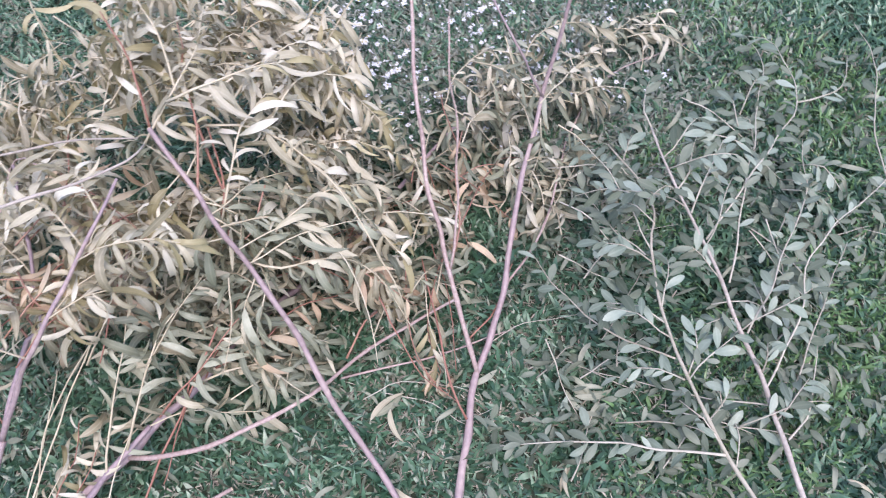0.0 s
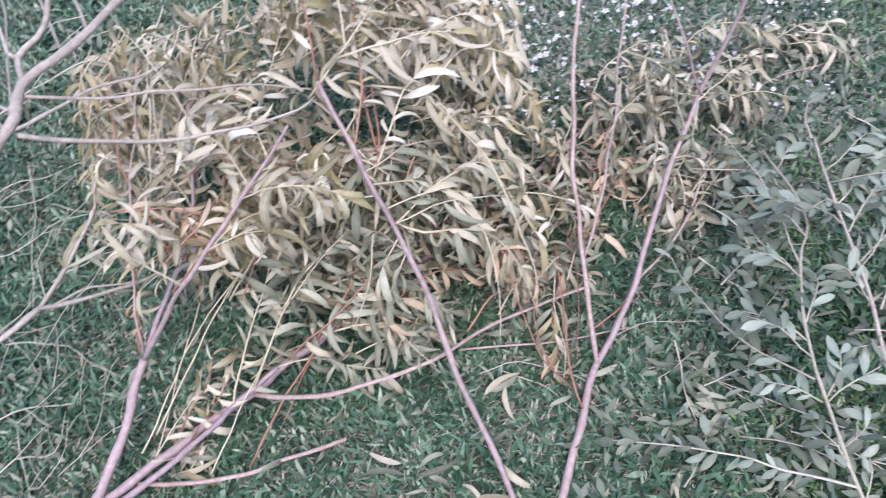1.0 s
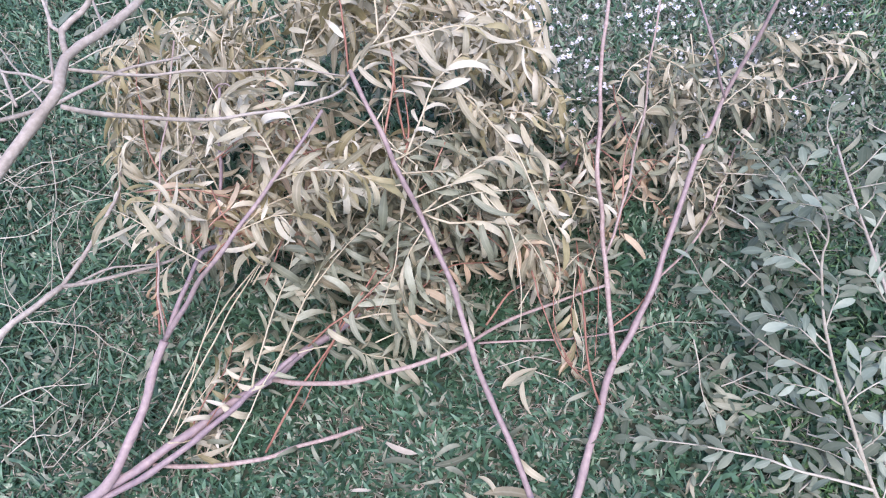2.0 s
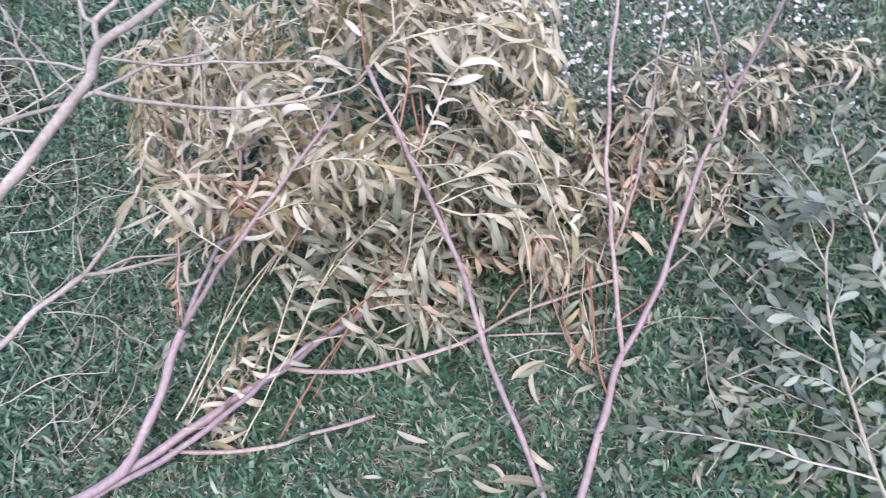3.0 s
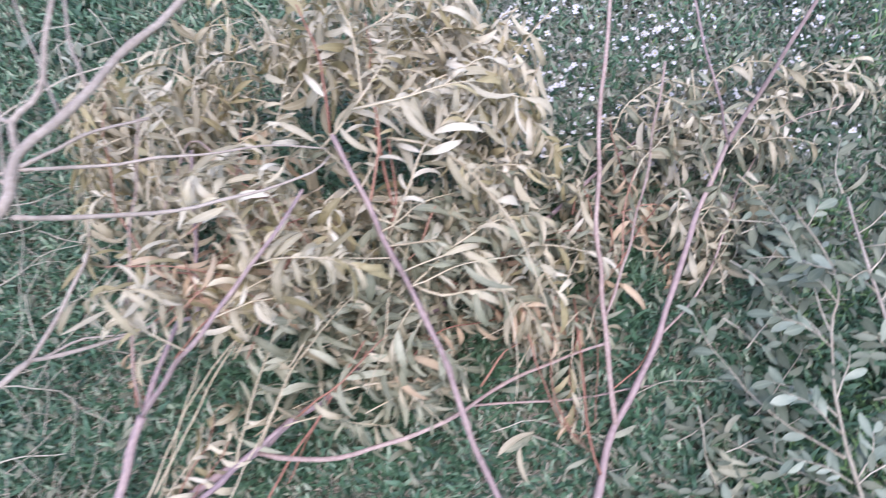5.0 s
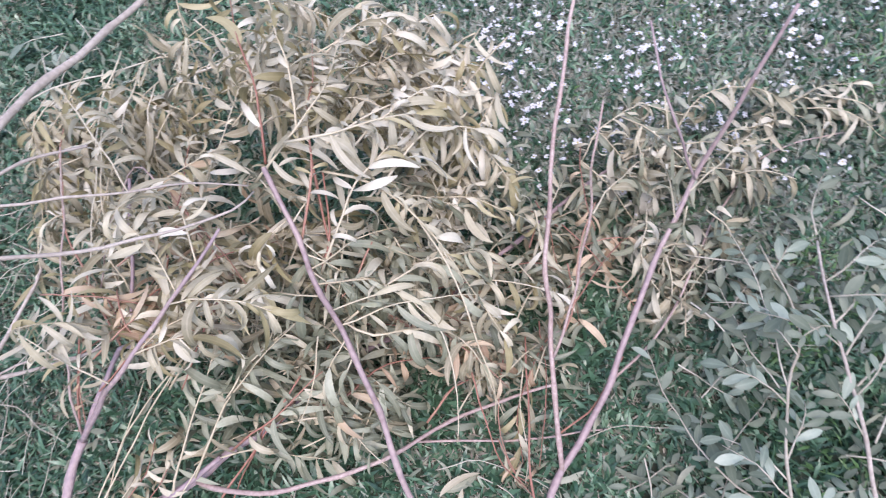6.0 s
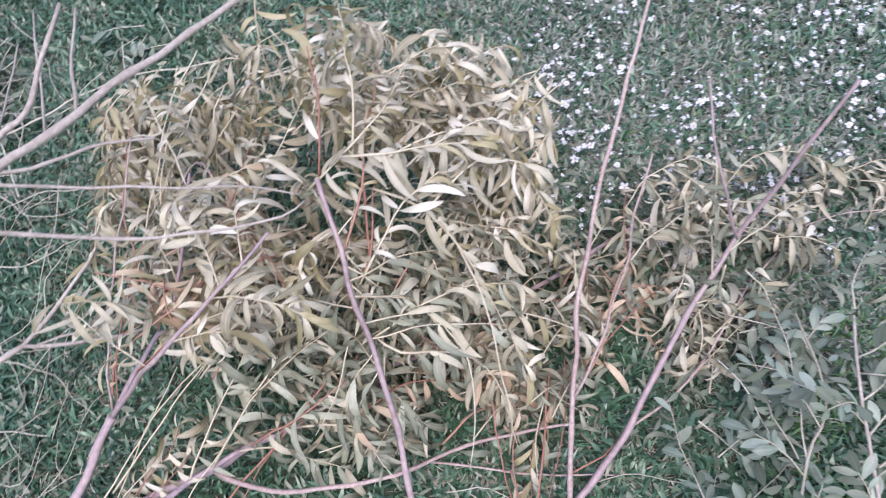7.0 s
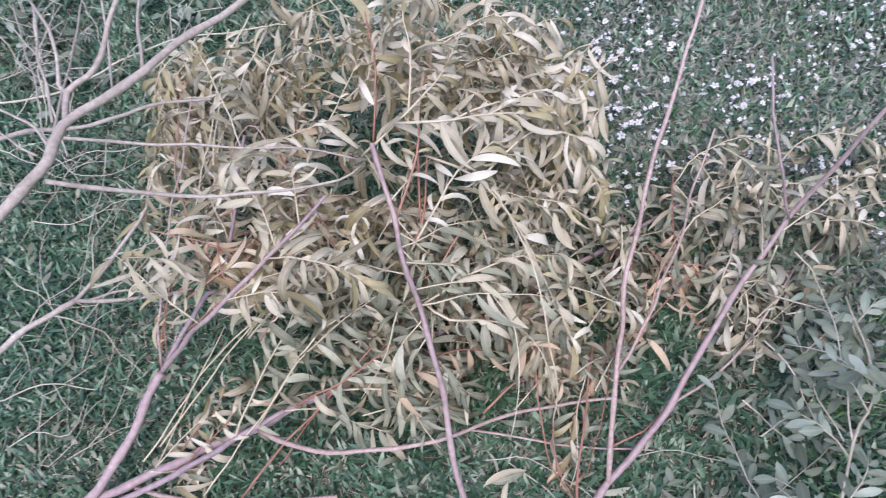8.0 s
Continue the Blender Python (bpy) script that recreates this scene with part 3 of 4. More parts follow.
spray(main, [(-0.413, 0.619, 0.180), (-0.345, 0.694, 0.240), (-0.296, 0.788, 0.280), (-0.246, 0.876, 0.280)], 0.003, 0.001, RED, 34, MIX_SAGE, (0.07, 0.12))
spray(main, [(-0.505, 0.486, 0.140), (-0.512, 0.582, 0.200), (-0.499, 0.707, 0.280), (-0.493, 0.807, 0.340)], 0.003, 0.001, YELLOW, 30, MIX_SAGE, (0.07, 0.12))
spray(main, [(-0.354, 0.696, 0.200), (-0.284, 0.740, 0.200), (-0.218, 0.789, 0.160), (-0.127, 0.819, 0.080)], 0.003, 0.001, YELLOW, 28, MIX_SAGE)
spray(main, [(-0.317, 0.746, 0.200), (-0.226, 0.819, 0.220), (-0.167, 0.925, 0.200), (-0.056, 1.040, 0.120)], 0.003, 0.001, RED, 28, [SAGE, SAGE, RUST])
spray(main, [(-0.433, 0.598, 0.170), (-0.367, 0.646, 0.160), (-0.296, 0.672, 0.100), (-0.224, 0.709, 0.050)], 0.002, 0.001, YELLOW, 22, MIX_SAGE)
spray(main, [(-0.150, 1.036, 0.180), (-0.119, 1.076, 0.220), (-0.058, 1.078, 0.200), (0.056, 1.029, 0.120)], 0.002, 0.001, RED, 26, [RUST, SAGE, STRAW])
spray(main, [(-0.608, 0.367, 0.110), (-0.588, 0.495, 0.150), (-0.595, 0.574, 0.180)], 0.002, 0.001, RED, 14, MIX_TAN)
spray(main, [(-0.652, 0.307, 0.090), (-0.612, 0.346, 0.050), (-0.559, 0.383, 0.030)], 0.002, 0.001, YELLOW, 8, MIX_TAN)
side_sprays(main, main_line, 22, (0.14, 0.28), YELLOW, 18, MIX_SAGE, (0.48, 0.88), 0.05)
thicket(main, (-0.447, 0.813, 0.200), (0.14, 0.14, 0.08), 10, YELLOW, 16, MIX_SAGE)
thicket(main, (-0.238, 0.820, 0.090), (0.14, 0.10, 0.05), 5, YELLOW, 15, MIX_SAGE)
thicket(main, (-0.322, 0.954, 0.200), (0.16, 0.12, 0.07), 9, YELLOW, 16, MIX_SAGE)
thicket(main, (-0.117, 1.070, 0.150), (0.10, 0.12, 0.06), 5, RED, 15, [RUST, SAGE, STRAW])
for points, bark, r in (
    ([(-0.394, 1.175, 0.560), (-0.352, 1.105, 0.500), (-0.306, 1.027, 0.440), (-0.287, 0.968, 0.420)], RED, 0.0034), ([(-0.392, 1.156, 0.540), (-0.387, 1.086, 0.480), (-0.351, 1.021, 0.460)], YELLOW, 0.0016),
    ([(-0.309, 1.163, 0.520), (-0.292, 1.118, 0.500), (-0.264, 1.028, 0.460), (-0.254, 0.962, 0.430)], YELLOW, 0.0018), ([(-0.237, 1.094, 0.450), (-0.239, 1.020, 0.430), (-0.250, 0.970, 0.420)], RED, 0.0026),
    ([(-0.495, 0.952, 0.440), (-0.519, 0.854, 0.380)], PINK, 0.003), ([(-0.449, 0.928, 0.430), (-0.512, 0.822, 0.380), (-0.563, 0.676, 0.300)], YELLOW, 0.0018),
    ([(-1.076, 1.337, 0.480), (-0.990, 1.127, 0.480), (-0.862, 0.936, 0.460), (-0.784, 0.781, 0.420)], YELLOW, 0.0022), ([(-0.885, 1.088, 0.480), (-0.859, 0.981, 0.460), (-0.836, 0.870, 0.440)], YELLOW, 0.0018),
    ([(0.003, 0.993, 0.200), (0.071, 0.912, 0.150), (0.112, 0.862, 0.120), (0.186, 0.829, 0.050)], RED, 0.0022), ([(-0.254, 0.876, 0.420), (-0.244, 0.807, 0.360), (-0.256, 0.707, 0.280)], YELLOW, 0.0018),
    ([(-0.469, 0.952, 0.460), (-0.501, 0.810, 0.380), (-0.528, 0.683, 0.300)], RED, 0.0028), ([(-0.723, 1.030, 0.500), (-0.809, 1.061, 0.500), (-0.802, 0.922, 0.460), (-0.774, 0.796, 0.400)], PINK, 0.0024),
    ([(-0.129, 1.026, 0.420), (-0.046, 0.996, 0.320), (0.015, 0.916, 0.220), (0.031, 0.845, 0.120)], YELLOW, 0.0018), ([(-0.345, 0.694, 0.240), (-0.379, 0.602, 0.140), (-0.401, 0.496, 0.070)], RED, 0.0024)):
    stem(main, points, r, r * 0.6, bark, "twig", 5, 0.1, 0.014)
spray(main, [(-0.642, 0.322, 0.100), (-0.624, 0.410, 0.130), (-0.596, 0.487, 0.160)], 0.0016, 0.001, YELLOW, 9, MIX_TAN)
spray(main, [(-0.581, 0.378, 0.100), (-0.558, 0.457, 0.120), (-0.539, 0.527, 0.160)], 0.0016, 0.001, RED, 9, MIX_TAN)
spray(main, [(-0.615, 0.295, 0.040), (-0.575, 0.329, 0.030), (-0.530, 0.364, 0.030)], 0.0016, 0.001, YELLOW, 7, MIX_TAN)
stem(main, [(-0.553, 0.984, 0.300), (-0.558, 0.860, 0.310), (-0.575, 0.730, 0.290), (-0.640, 0.580, 0.215), (-0.650, 0.440, 0.140), (-0.655, 0.330, 0.080)], 0.0022, 0.0016, YELLOW, "twig", 6, 0.12, 0.010)
spray(main, [(-0.555, 0.673, 0.300), (-0.518, 0.779, 0.360), (-0.478, 0.885, 0.390), (-0.433, 0.969, 0.380)], 0.0025, 0.0012, YELLOW, 18, [SAGE, SAGE, PALE], (0.10, 0.15), out=0.9, fall=0.6, loose=0.2)
spray(main, [(-0.460, 0.695, 0.240), (-0.421, 0.794, 0.290), (-0.377, 0.894, 0.310), (-0.341, 0.972, 0.300)], 0.0025, 0.0012, YELLOW, 18, [SAGE, SAGE, STRAW], (0.09, 0.14), out=0.9, fall=0.6, loose=0.2)
spray(main, [(-0.348, 0.698, 0.170), (-0.307, 0.793, 0.220), (-0.296, 0.876, 0.250), (-0.289, 0.958, 0.260)], 0.0025, 0.0012, RED, 18, [SAGE, STRAW, PALE], (0.08, 0.13), out=0.9, fall=0.6, loose=0.2)
finish(main)

# ---- bough with the long straight central stem ----
mid = thing("cut_bough", (0.180, 0.523, 0.010), "long straight purple-brown cut stem with a drooping crown of straw leaves", "branch", "cut branches")
_, mid_line = stem(mid, [(0.236, 0.455, 0.012), (0.180, 0.515, 0.025), (0.041, 0.655, 0.115), (-0.044, 0.735, 0.243), (-0.093, 0.793, 0.292), (-0.121, 0.823, 0.338), (-0.217, 0.913, 0.421), (-0.259, 0.941, 0.475), (-0.373, 1.038, 0.530), (-0.453, 1.105, 0.597)], 0.0074, 0.005, MAUVE)
cut_end(mid, mid_line, 0.0046)
stem(mid, [(-0.300, 0.988, 0.450), (-0.306, 1.067, 0.500), (-0.356, 1.157, 0.560)], 0.003, 0.0015, RED, "twig")
spray(mid, [(-0.300, 0.988, 0.450), (-0.273, 1.078, 0.540), (-0.261, 1.189, 0.580), (-0.241, 1.387, 0.520)], 0.003, 0.001, YELLOW, 30, MIX_PALE)
spray(mid, [(-0.356, 1.157, 0.560), (-0.253, 1.167, 0.560), (-0.154, 1.162, 0.480), (-0.052, 1.124, 0.380), (0.061, 1.064, 0.260)], 0.003, 0.001, YELLOW, 44, MIX_TAN, (0.075, 0.125))
spray(mid, [(-0.225, 0.928, 0.400), (-0.166, 1.013, 0.440), (-0.110, 1.123, 0.420), (-0.039, 1.219, 0.320)], 0.003, 0.001, YELLOW, 36, [SAGE, SAGE, STRAW])
spray(mid, [(-0.347, 1.016, 0.500), (-0.365, 1.134, 0.580), (-0.437, 1.263, 0.600), (-0.542, 1.450, 0.580)], 0.003, 0.001, RED, 32, MIX_PALE, (0.07, 0.12))
spray(mid, [(-0.371, 1.209, 0.580), (-0.322, 1.332, 0.560), (-0.252, 1.500, 0.460), (-0.171, 1.603, 0.340)], 0.003, 0.001, YELLOW, 36, MIX_PALE)
spray(mid, [(-0.225, 0.928, 0.400), (-0.159, 0.928, 0.400), (-0.091, 0.999, 0.340), (0.006, 1.021, 0.240), (0.101, 0.941, 0.120)], 0.003, 0.001, YELLOW, 26, [SAGE, STRAW], along=(0.15, 0.75))
spray(mid, [(-0.386, 1.046, 0.530), (-0.410, 0.974, 0.520), (-0.396, 0.890, 0.440)], 0.002, 0.001, YELLOW, 22, MIX_TAN)
spray(mid, [(-0.160, 1.425, 0.380), (-0.078, 1.428, 0.300), (-0.004, 1.378, 0.200)], 0.002, 0.001, YELLOW, 16, [SAGE, SAGE, STRAW])
side_sprays(mid, mid_line, 16, (0.16, 0.30), YELLOW, 18, [SAGE, SAGE, SAGE, STRAW], (0.6, 0.95), -0.5, (0.3, 0.2, -0.3))
thicket(mid, (-0.164, 1.313, 0.320), (0.14, 0.18, 0.09), 13, YELLOW, 17, MIX_PALE, (0.4, 0, -0.2))
thicket(mid, (-0.357, 1.442, 0.440), (0.18, 0.14, 0.08), 12, YELLOW, 17, MIX_PALE)
thicket(mid, (-0.502, 1.384, 0.520), (0.10, 0.12, 0.06), 8, YELLOW, 16, MIX_PALE)
thicket(mid, (-0.023, 1.113, 0.170), (0.12, 0.14, 0.08), 5, YELLOW, 16, MIX_TAN)
thicket(mid, (-0.211, 1.153, 0.320), (0.14, 0.14, 0.08), 10, YELLOW, 16, [SAGE, SAGE, STRAW])
thicket(mid, (-0.479, 1.056, 0.360), (0.10, 0.12, 0.08), 7, YELLOW, 16, MIX_TAN)
spray(mid, [(-0.585, 1.436, 0.450), (-0.545, 1.538, 0.420), (-0.507, 1.652, 0.380), (-0.443, 1.816, 0.320)], 0.0022, 0.001, YELLOW, 26, MIX_PALE)
spray(mid, [(-0.586, 1.238, 0.560), (-0.618, 1.324, 0.580), (-0.645, 1.420, 0.580), (-0.676, 1.541, 0.560)], 0.0022, 0.001, YELLOW, 26, MIX_PALE, (0.09, 0.15))
thicket(mid, (-0.511, 1.515, 0.540), (0.14, 0.12, 0.05), 8, YELLOW, 16, MIX_PALE)
thicket(mid, (-0.320, 1.599, 0.400), (0.14, 0.10, 0.06), 8, YELLOW, 16, MIX_PALE, (0.4, 0, -0.2))
thicket(mid, (-0.328, 1.397, 0.240), (0.14, 0.14, 0.06), 8, YELLOW, 16, MIX_SAGE)
thicket(mid, (-0.458, 1.100, 0.200), (0.14, 0.10, 0.05), 7, YELLOW, 16, MIX_SAGE)
spray(mid, [(-0.515, 1.451, 0.400), (-0.486, 1.541, 0.440), (-0.459, 1.653, 0.420), (-0.430, 1.830, 0.340)], 0.003, 0.001, YELLOW, 30, MIX_PALE, (0.08, 0.15), fall=0.8)
spray(mid, [(-0.412, 1.169, 0.580), (-0.463, 1.270, 0.660), (-0.520, 1.339, 0.700), (-0.640, 1.469, 0.700)], 0.003, 0.001, YELLOW, 26, MIX_PALE, (0.08, 0.15), fall=0.8)
spray(mid, [(-0.479, 1.131, 0.560), (-0.532, 1.236, 0.640), (-0.607, 1.316, 0.680), (-0.716, 1.436, 0.680)], 0.003, 0.001, RED, 24, [OCHRE, OCHRE, PALE], (0.09, 0.16), fall=0.9)
spray(mid, [(-0.337, 1.221, 0.550), (-0.293, 1.332, 0.570), (-0.252, 1.447, 0.530), (-0.201, 1.488, 0.460)], 0.003, 0.001, YELLOW, 26, MIX_PALE, (0.08, 0.15), fall=0.9)
spray(mid, [(-0.245, 1.166, 0.520), (-0.230, 1.274, 0.540), (-0.186, 1.386, 0.500), (-0.105, 1.449, 0.420)], 0.003, 0.001, YELLOW, 24, MIX_PALE, (0.08, 0.14), fall=0.9)
spray(mid, [(-0.427, 1.161, 0.620), (-0.327, 1.187, 0.660), (-0.261, 1.282, 0.620), (-0.197, 1.413, 0.520)], 0.003, 0.001, YELLOW, 24, MIX_PALE, (0.08, 0.14), fall=0.9)
stem(mid, [(-0.505, 1.262, 0.545), (-0.329, 1.213, 0.540), (-0.210, 1.195, 0.475), (-0.067, 1.093, 0.470), (0.030, 1.010, 0.400), (0.085, 0.950, 0.330), (0.105, 0.900, 0.200)], 0.0026, 0.0014, YELLOW, "twig", 6, 0.12, 0.012)
thicket(mid, (0.008, 1.346, 0.120), (0.10, 0.10, 0.04), 6, RED, 15, [SAGE, SAGE, STRAW])
thicket(mid, (0.051, 1.157, 0.120), (0.09, 0.10, 0.04), 6, YELLOW, 15, [SAGE, STRAW, SAGE])
finish(mid)

# ---- forked bough lying on the grass ----
vee = thing("cut_bough", (0.269, 0.558, 0.020), "forked purple cut bough with long bare shoots and curled straw leaves", "branch", "cut branches")
_, vee_left = stem(vee, [(0.260, 0.890, 0.045), (0.212, 0.980, 0.118), (0.169, 1.068, 0.195), (0.139, 1.137, 0.220), (0.096, 1.227, 0.307), (0.059, 1.327, 0.372), (0.021, 1.469, 0.437), (-0.011, 1.605, 0.495), (-0.045, 1.750, 0.555), (-0.085, 1.930, 0.620)], 0.0062, 0.0035, PINK, "limb")
_, vee_right = stem(vee, [(0.272, 0.420, 0.030), (0.268, 0.555, 0.035), (0.263, 0.710, 0.040), (0.260, 0.890, 0.045), (0.285, 1.022, 0.080), (0.296, 1.166, 0.150), (0.295, 1.300, 0.200), (0.301, 1.455, 0.222), (0.321, 1.570, 0.285), (0.343, 1.624, 0.410), (0.364, 1.670, 0.540), (0.395, 1.740, 0.680)], 0.0102, 0.0036, MAUVE)
_, vee_twig = stem(vee, [(0.299, 1.124, 0.100), (0.362, 1.279, 0.100), (0.396, 1.614, 0.080), (0.475, 1.889, 0.040), (0.714, 2.084, 0.030)], 0.003, 0.0016, PINK, "twig")
stem(vee, [(0.257, 0.768, 0.065), (0.211, 0.831, 0.090), (0.163, 0.939, 0.120), (0.082, 1.121, 0.160)], 0.003, 0.0018, RED, "twig")
stem(vee, [(0.165, 1.083, 0.200), (0.172, 1.150, 0.270), (0.166, 1.240, 0.410), (0.158, 1.300, 0.530), (0.151, 1.320, 0.620), (0.144, 1.350, 0.660), (0.134, 1.401, 0.690)], 0.0032, 0.0018, PINK, "twig")
stem(vee, [(0.165, 1.099, 0.190), (0.160, 1.223, 0.220), (0.134, 1.336, 0.260), (0.129, 1.449, 0.270)], 0.0024, 0.0014, RED, "twig")
stem(vee, [(0.229, 0.960, 0.090), (0.279, 1.067, 0.080), (0.300, 1.184, 0.085)], 0.0022, 0.0015, RED, "twig")
stem(vee, [(0.140, 1.690, 0.610), (0.195, 1.612, 0.546), (0.231, 1.577, 0.500), (0.270, 1.561, 0.420), (0.321, 1.570, 0.290)], 0.0022, 0.0032, PURPLE, "twig")
spray(vee, [(0.130, 1.435, 0.240), (0.150, 1.548, 0.220), (0.214, 1.735, 0.150), (0.315, 1.755, 0.120)], 0.002, 0.001, YELLOW, 26, [STRAW, SAGE, SAGE, PALE])
spray(vee, [(0.307, 1.465, 0.280), (0.240, 1.646, 0.200), (0.136, 1.781, 0.150), (0.042, 1.908, 0.100)], 0.002, 0.001, YELLOW, 24, [STRAW, SAGE, SAGE, PALE])
spray(vee, [(0.477, 1.900, 0.030), (0.458, 1.978, 0.100), (0.537, 2.098, 0.100), (0.658, 2.197, 0.050)], 0.002, 0.001, YELLOW, 24, [STRAW, SAGE, SAGE, PALE])
spray(vee, [(0.320, 1.505, 0.340), (0.370, 1.679, 0.260), (0.442, 1.972, 0.100), (0.529, 2.021, 0.060)], 0.002, 0.001, YELLOW, 20, [STRAW, SAGE, SAGE, PALE])
spray(vee, [(0.324, 1.483, 0.310), (0.328, 1.470, 0.190), (0.316, 1.416, 0.100), (0.358, 1.348, 0.050)], 0.002, 0.001, YELLOW, 22, [STRAW, SAGE, SAGE, PALE])
spray(vee, [(0.303, 1.414, 0.220), (0.346, 1.474, 0.170), (0.404, 1.530, 0.080), (0.447, 1.592, 0.050)], 0.002, 0.001, YELLOW, 14, [STRAW, SAGE, SAGE, PALE])
spray(vee, [(0.155, 1.235, 0.150), (0.188, 1.406, 0.130), (0.216, 1.506, 0.100), (0.280, 1.542, 0.060)], 0.002, 0.001, RED, 18, [RUST, STRAW, SAGE])
spray(vee, [(0.134, 1.158, 0.140), (0.112, 1.088, 0.120), (0.122, 0.972, 0.080), (0.173, 0.872, 0.050)], 0.002, 0.001, RED, 18, MIX_RUST)
thicket(vee, (0.175, 1.636, 0.140), (0.14, 0.12, 0.05), 8, YELLOW, 15, [STRAW, SAGE, SAGE, PALE])
thicket(vee, (0.334, 1.728, 0.130), (0.12, 0.10, 0.05), 7, YELLOW, 15, [STRAW, SAGE, SAGE, PALE])
thicket(vee, (0.327, 1.465, 0.070), (0.07, 0.10, 0.03), 6, YELLOW, 14, [STRAW, SAGE, SAGE, PALE])
thicket(vee, (0.158, 1.419, 0.100), (0.06, 0.12, 0.05), 4, RED, 14, [RUST, STRAW, SAGE])
thicket(vee, (0.521, 2.071, 0.060), (0.12, 0.06, 0.03), 4, YELLOW, 14, [STRAW, SAGE, SAGE, PALE])
thicket(vee, (0.057, 1.267, 0.110), (0.06, 0.12, 0.05), 3, YELLOW, 14, [STRAW, SAGE, SAGE, PALE])
for points, bark, r in (
    ([(0.038, 1.120, 0.140), (0.075, 0.977, 0.100), (0.148, 0.857, 0.060), (0.221, 0.815, 0.040)], RED, 0.0018), ([(0.098, 1.167, 0.160), (0.175, 1.005, 0.120), (0.212, 0.874, 0.080)], RED, 0.0016),
    ([(-0.034, 0.980, 0.080), (0.056, 1.078, 0.100), (0.146, 1.176, 0.120)], PINK, 0.002), ([(0.096, 1.086, 0.140), (0.123, 0.990, 0.110), (0.178, 0.893, 0.080), (0.193, 0.836, 0.040)], YELLOW, 0.0015),
    ([(0.363, 1.286, 0.090), (0.385, 1.382, 0.100), (0.433, 1.540, 0.080)], YELLOW, 0.0016), ([(0.263, 0.960, 0.050), (0.359, 1.046, 0.040), (0.492, 1.098, 0.030)], DRY, 0.0015),
    ([(-0.005, 0.783, 0.030), (0.121, 0.855, 0.040), (0.272, 0.837, 0.040)], DRY, 0.0013)):
    stem(vee, points, r, r * 0.6, bark, "twig", 5, 0.1, 0.014)
spray(vee, [(0.314, 1.436, 0.150), (0.350, 1.393, 0.120), (0.359, 1.347, 0.080), (0.346, 1.303, 0.050)], 0.002, 0.001, YELLOW, 18, [STRAW, SAGE, SAGE, PALE], fall=0.8)
spray(vee, [(0.366, 1.560, 0.200), (0.436, 1.555, 0.140), (0.453, 1.516, 0.080)], 0.002, 0.001, YELLOW, 14, [STRAW, SAGE, SAGE, PALE], fall=0.8)
spray(vee, [(0.103, 0.896, 0.080), (0.148, 0.857, 0.060), (0.199, 0.838, 0.040)], 0.0015, 0.001, RED, 7, [RUST, STRAW], (0.05, 0.08))
spray(vee, [(0.035, 1.623, 0.140), (0.058, 1.719, 0.190), (0.123, 1.809, 0.190), (0.250, 1.862, 0.140)], 0.002, 0.001, YELLOW, 26, [PALE, STRAW, SAGE], (0.08, 0.13), fall=0.9)
spray(vee, [(0.232, 1.784, 0.160), (0.264, 1.891, 0.200), (0.354, 1.952, 0.200), (0.461, 1.994, 0.140)], 0.002, 0.001, YELLOW, 26, [PALE, STRAW, SAGE], (0.08, 0.13), fall=0.9)
spray(vee, [(0.314, 1.722, 0.120), (0.351, 1.805, 0.170), (0.438, 1.899, 0.140)], 0.002, 0.001, YELLOW, 18, [PALE, STRAW, SAGE], (0.07, 0.12), fall=0.9)
spray(vee, [(0.231, 1.563, 0.140), (0.261, 1.423, 0.160), (0.309, 1.370, 0.120), (0.350, 1.364, 0.080)], 0.002, 0.001, YELLOW, 18, [PALE, STRAW, SAGE], (0.07, 0.12), fall=0.9)
spray(vee, [(0.021, 1.661, 0.160), (0.082, 1.508, 0.200), (0.141, 1.427, 0.180)], 0.002, 0.001, RED, 18, [STRAW, SAGE, RUST], (0.07, 0.12), fall=0.8)
finish(vee)

# ---- grey-green boughs with small oval leaves ----
OLV = dict(shapes=OVAL, size=(0.03, 0.06), ahead=0.75, out=0.75, fall=0.05, loose=0.25, roll=0.45)
MIX_OLIVE = [OLIVE, DULL]
grey = thing("olive_bough", (0.889, 0.698, 0.100), "slim pale cut shoot with sparse small grey-green oval leaves", "branch", "cut branches")
_, g2 = stem(grey, [(0.963, 0.602, 0.070), (0.893, 0.701, 0.090), (0.816, 0.785, 0.130), (0.721, 0.897, 0.200), (0.665, 1.012, 0.225), (0.624, 1.185, 0.240), (0.611, 1.332, 0.240), (0.500, 1.496, 0.220)], 0.0052, 0.002, DRY)
spray(grey, [(0.694, 0.937, 0.210), (0.588, 0.974, 0.190), (0.464, 1.052, 0.160), (0.344, 1.206, 0.120)], 0.0026, 0.0012, DRY, 16, MIX_OLIVE, **OLV)
spray(grey, [(0.820, 0.769, 0.130), (0.662, 0.762, 0.115), (0.552, 0.759, 0.080), (0.341, 0.727, 0.040)], 0.0034, 0.0015, DRY, 26, MIX_OLIVE, **OLV)
spray(grey, [(0.926, 0.915, 0.080), (0.798, 0.917, 0.060), (0.664, 0.932, 0.040), (0.444, 0.968, 0.030)], 0.0022, 0.0012, DRY, 16, [DULL, OLIVE], **OLV)
spray(grey, [(0.717, 0.896, 0.200), (0.666, 0.904, 0.210), (0.596, 0.902, 0.200)], 0.002, 0.001, DRY, 9, [OLIVE], **OLV)
spray(grey, [(0.665, 1.012, 0.225), (0.607, 1.041, 0.230), (0.534, 1.048, 0.210)], 0.002, 0.001, DRY, 7, [OLIVE], **OLV)
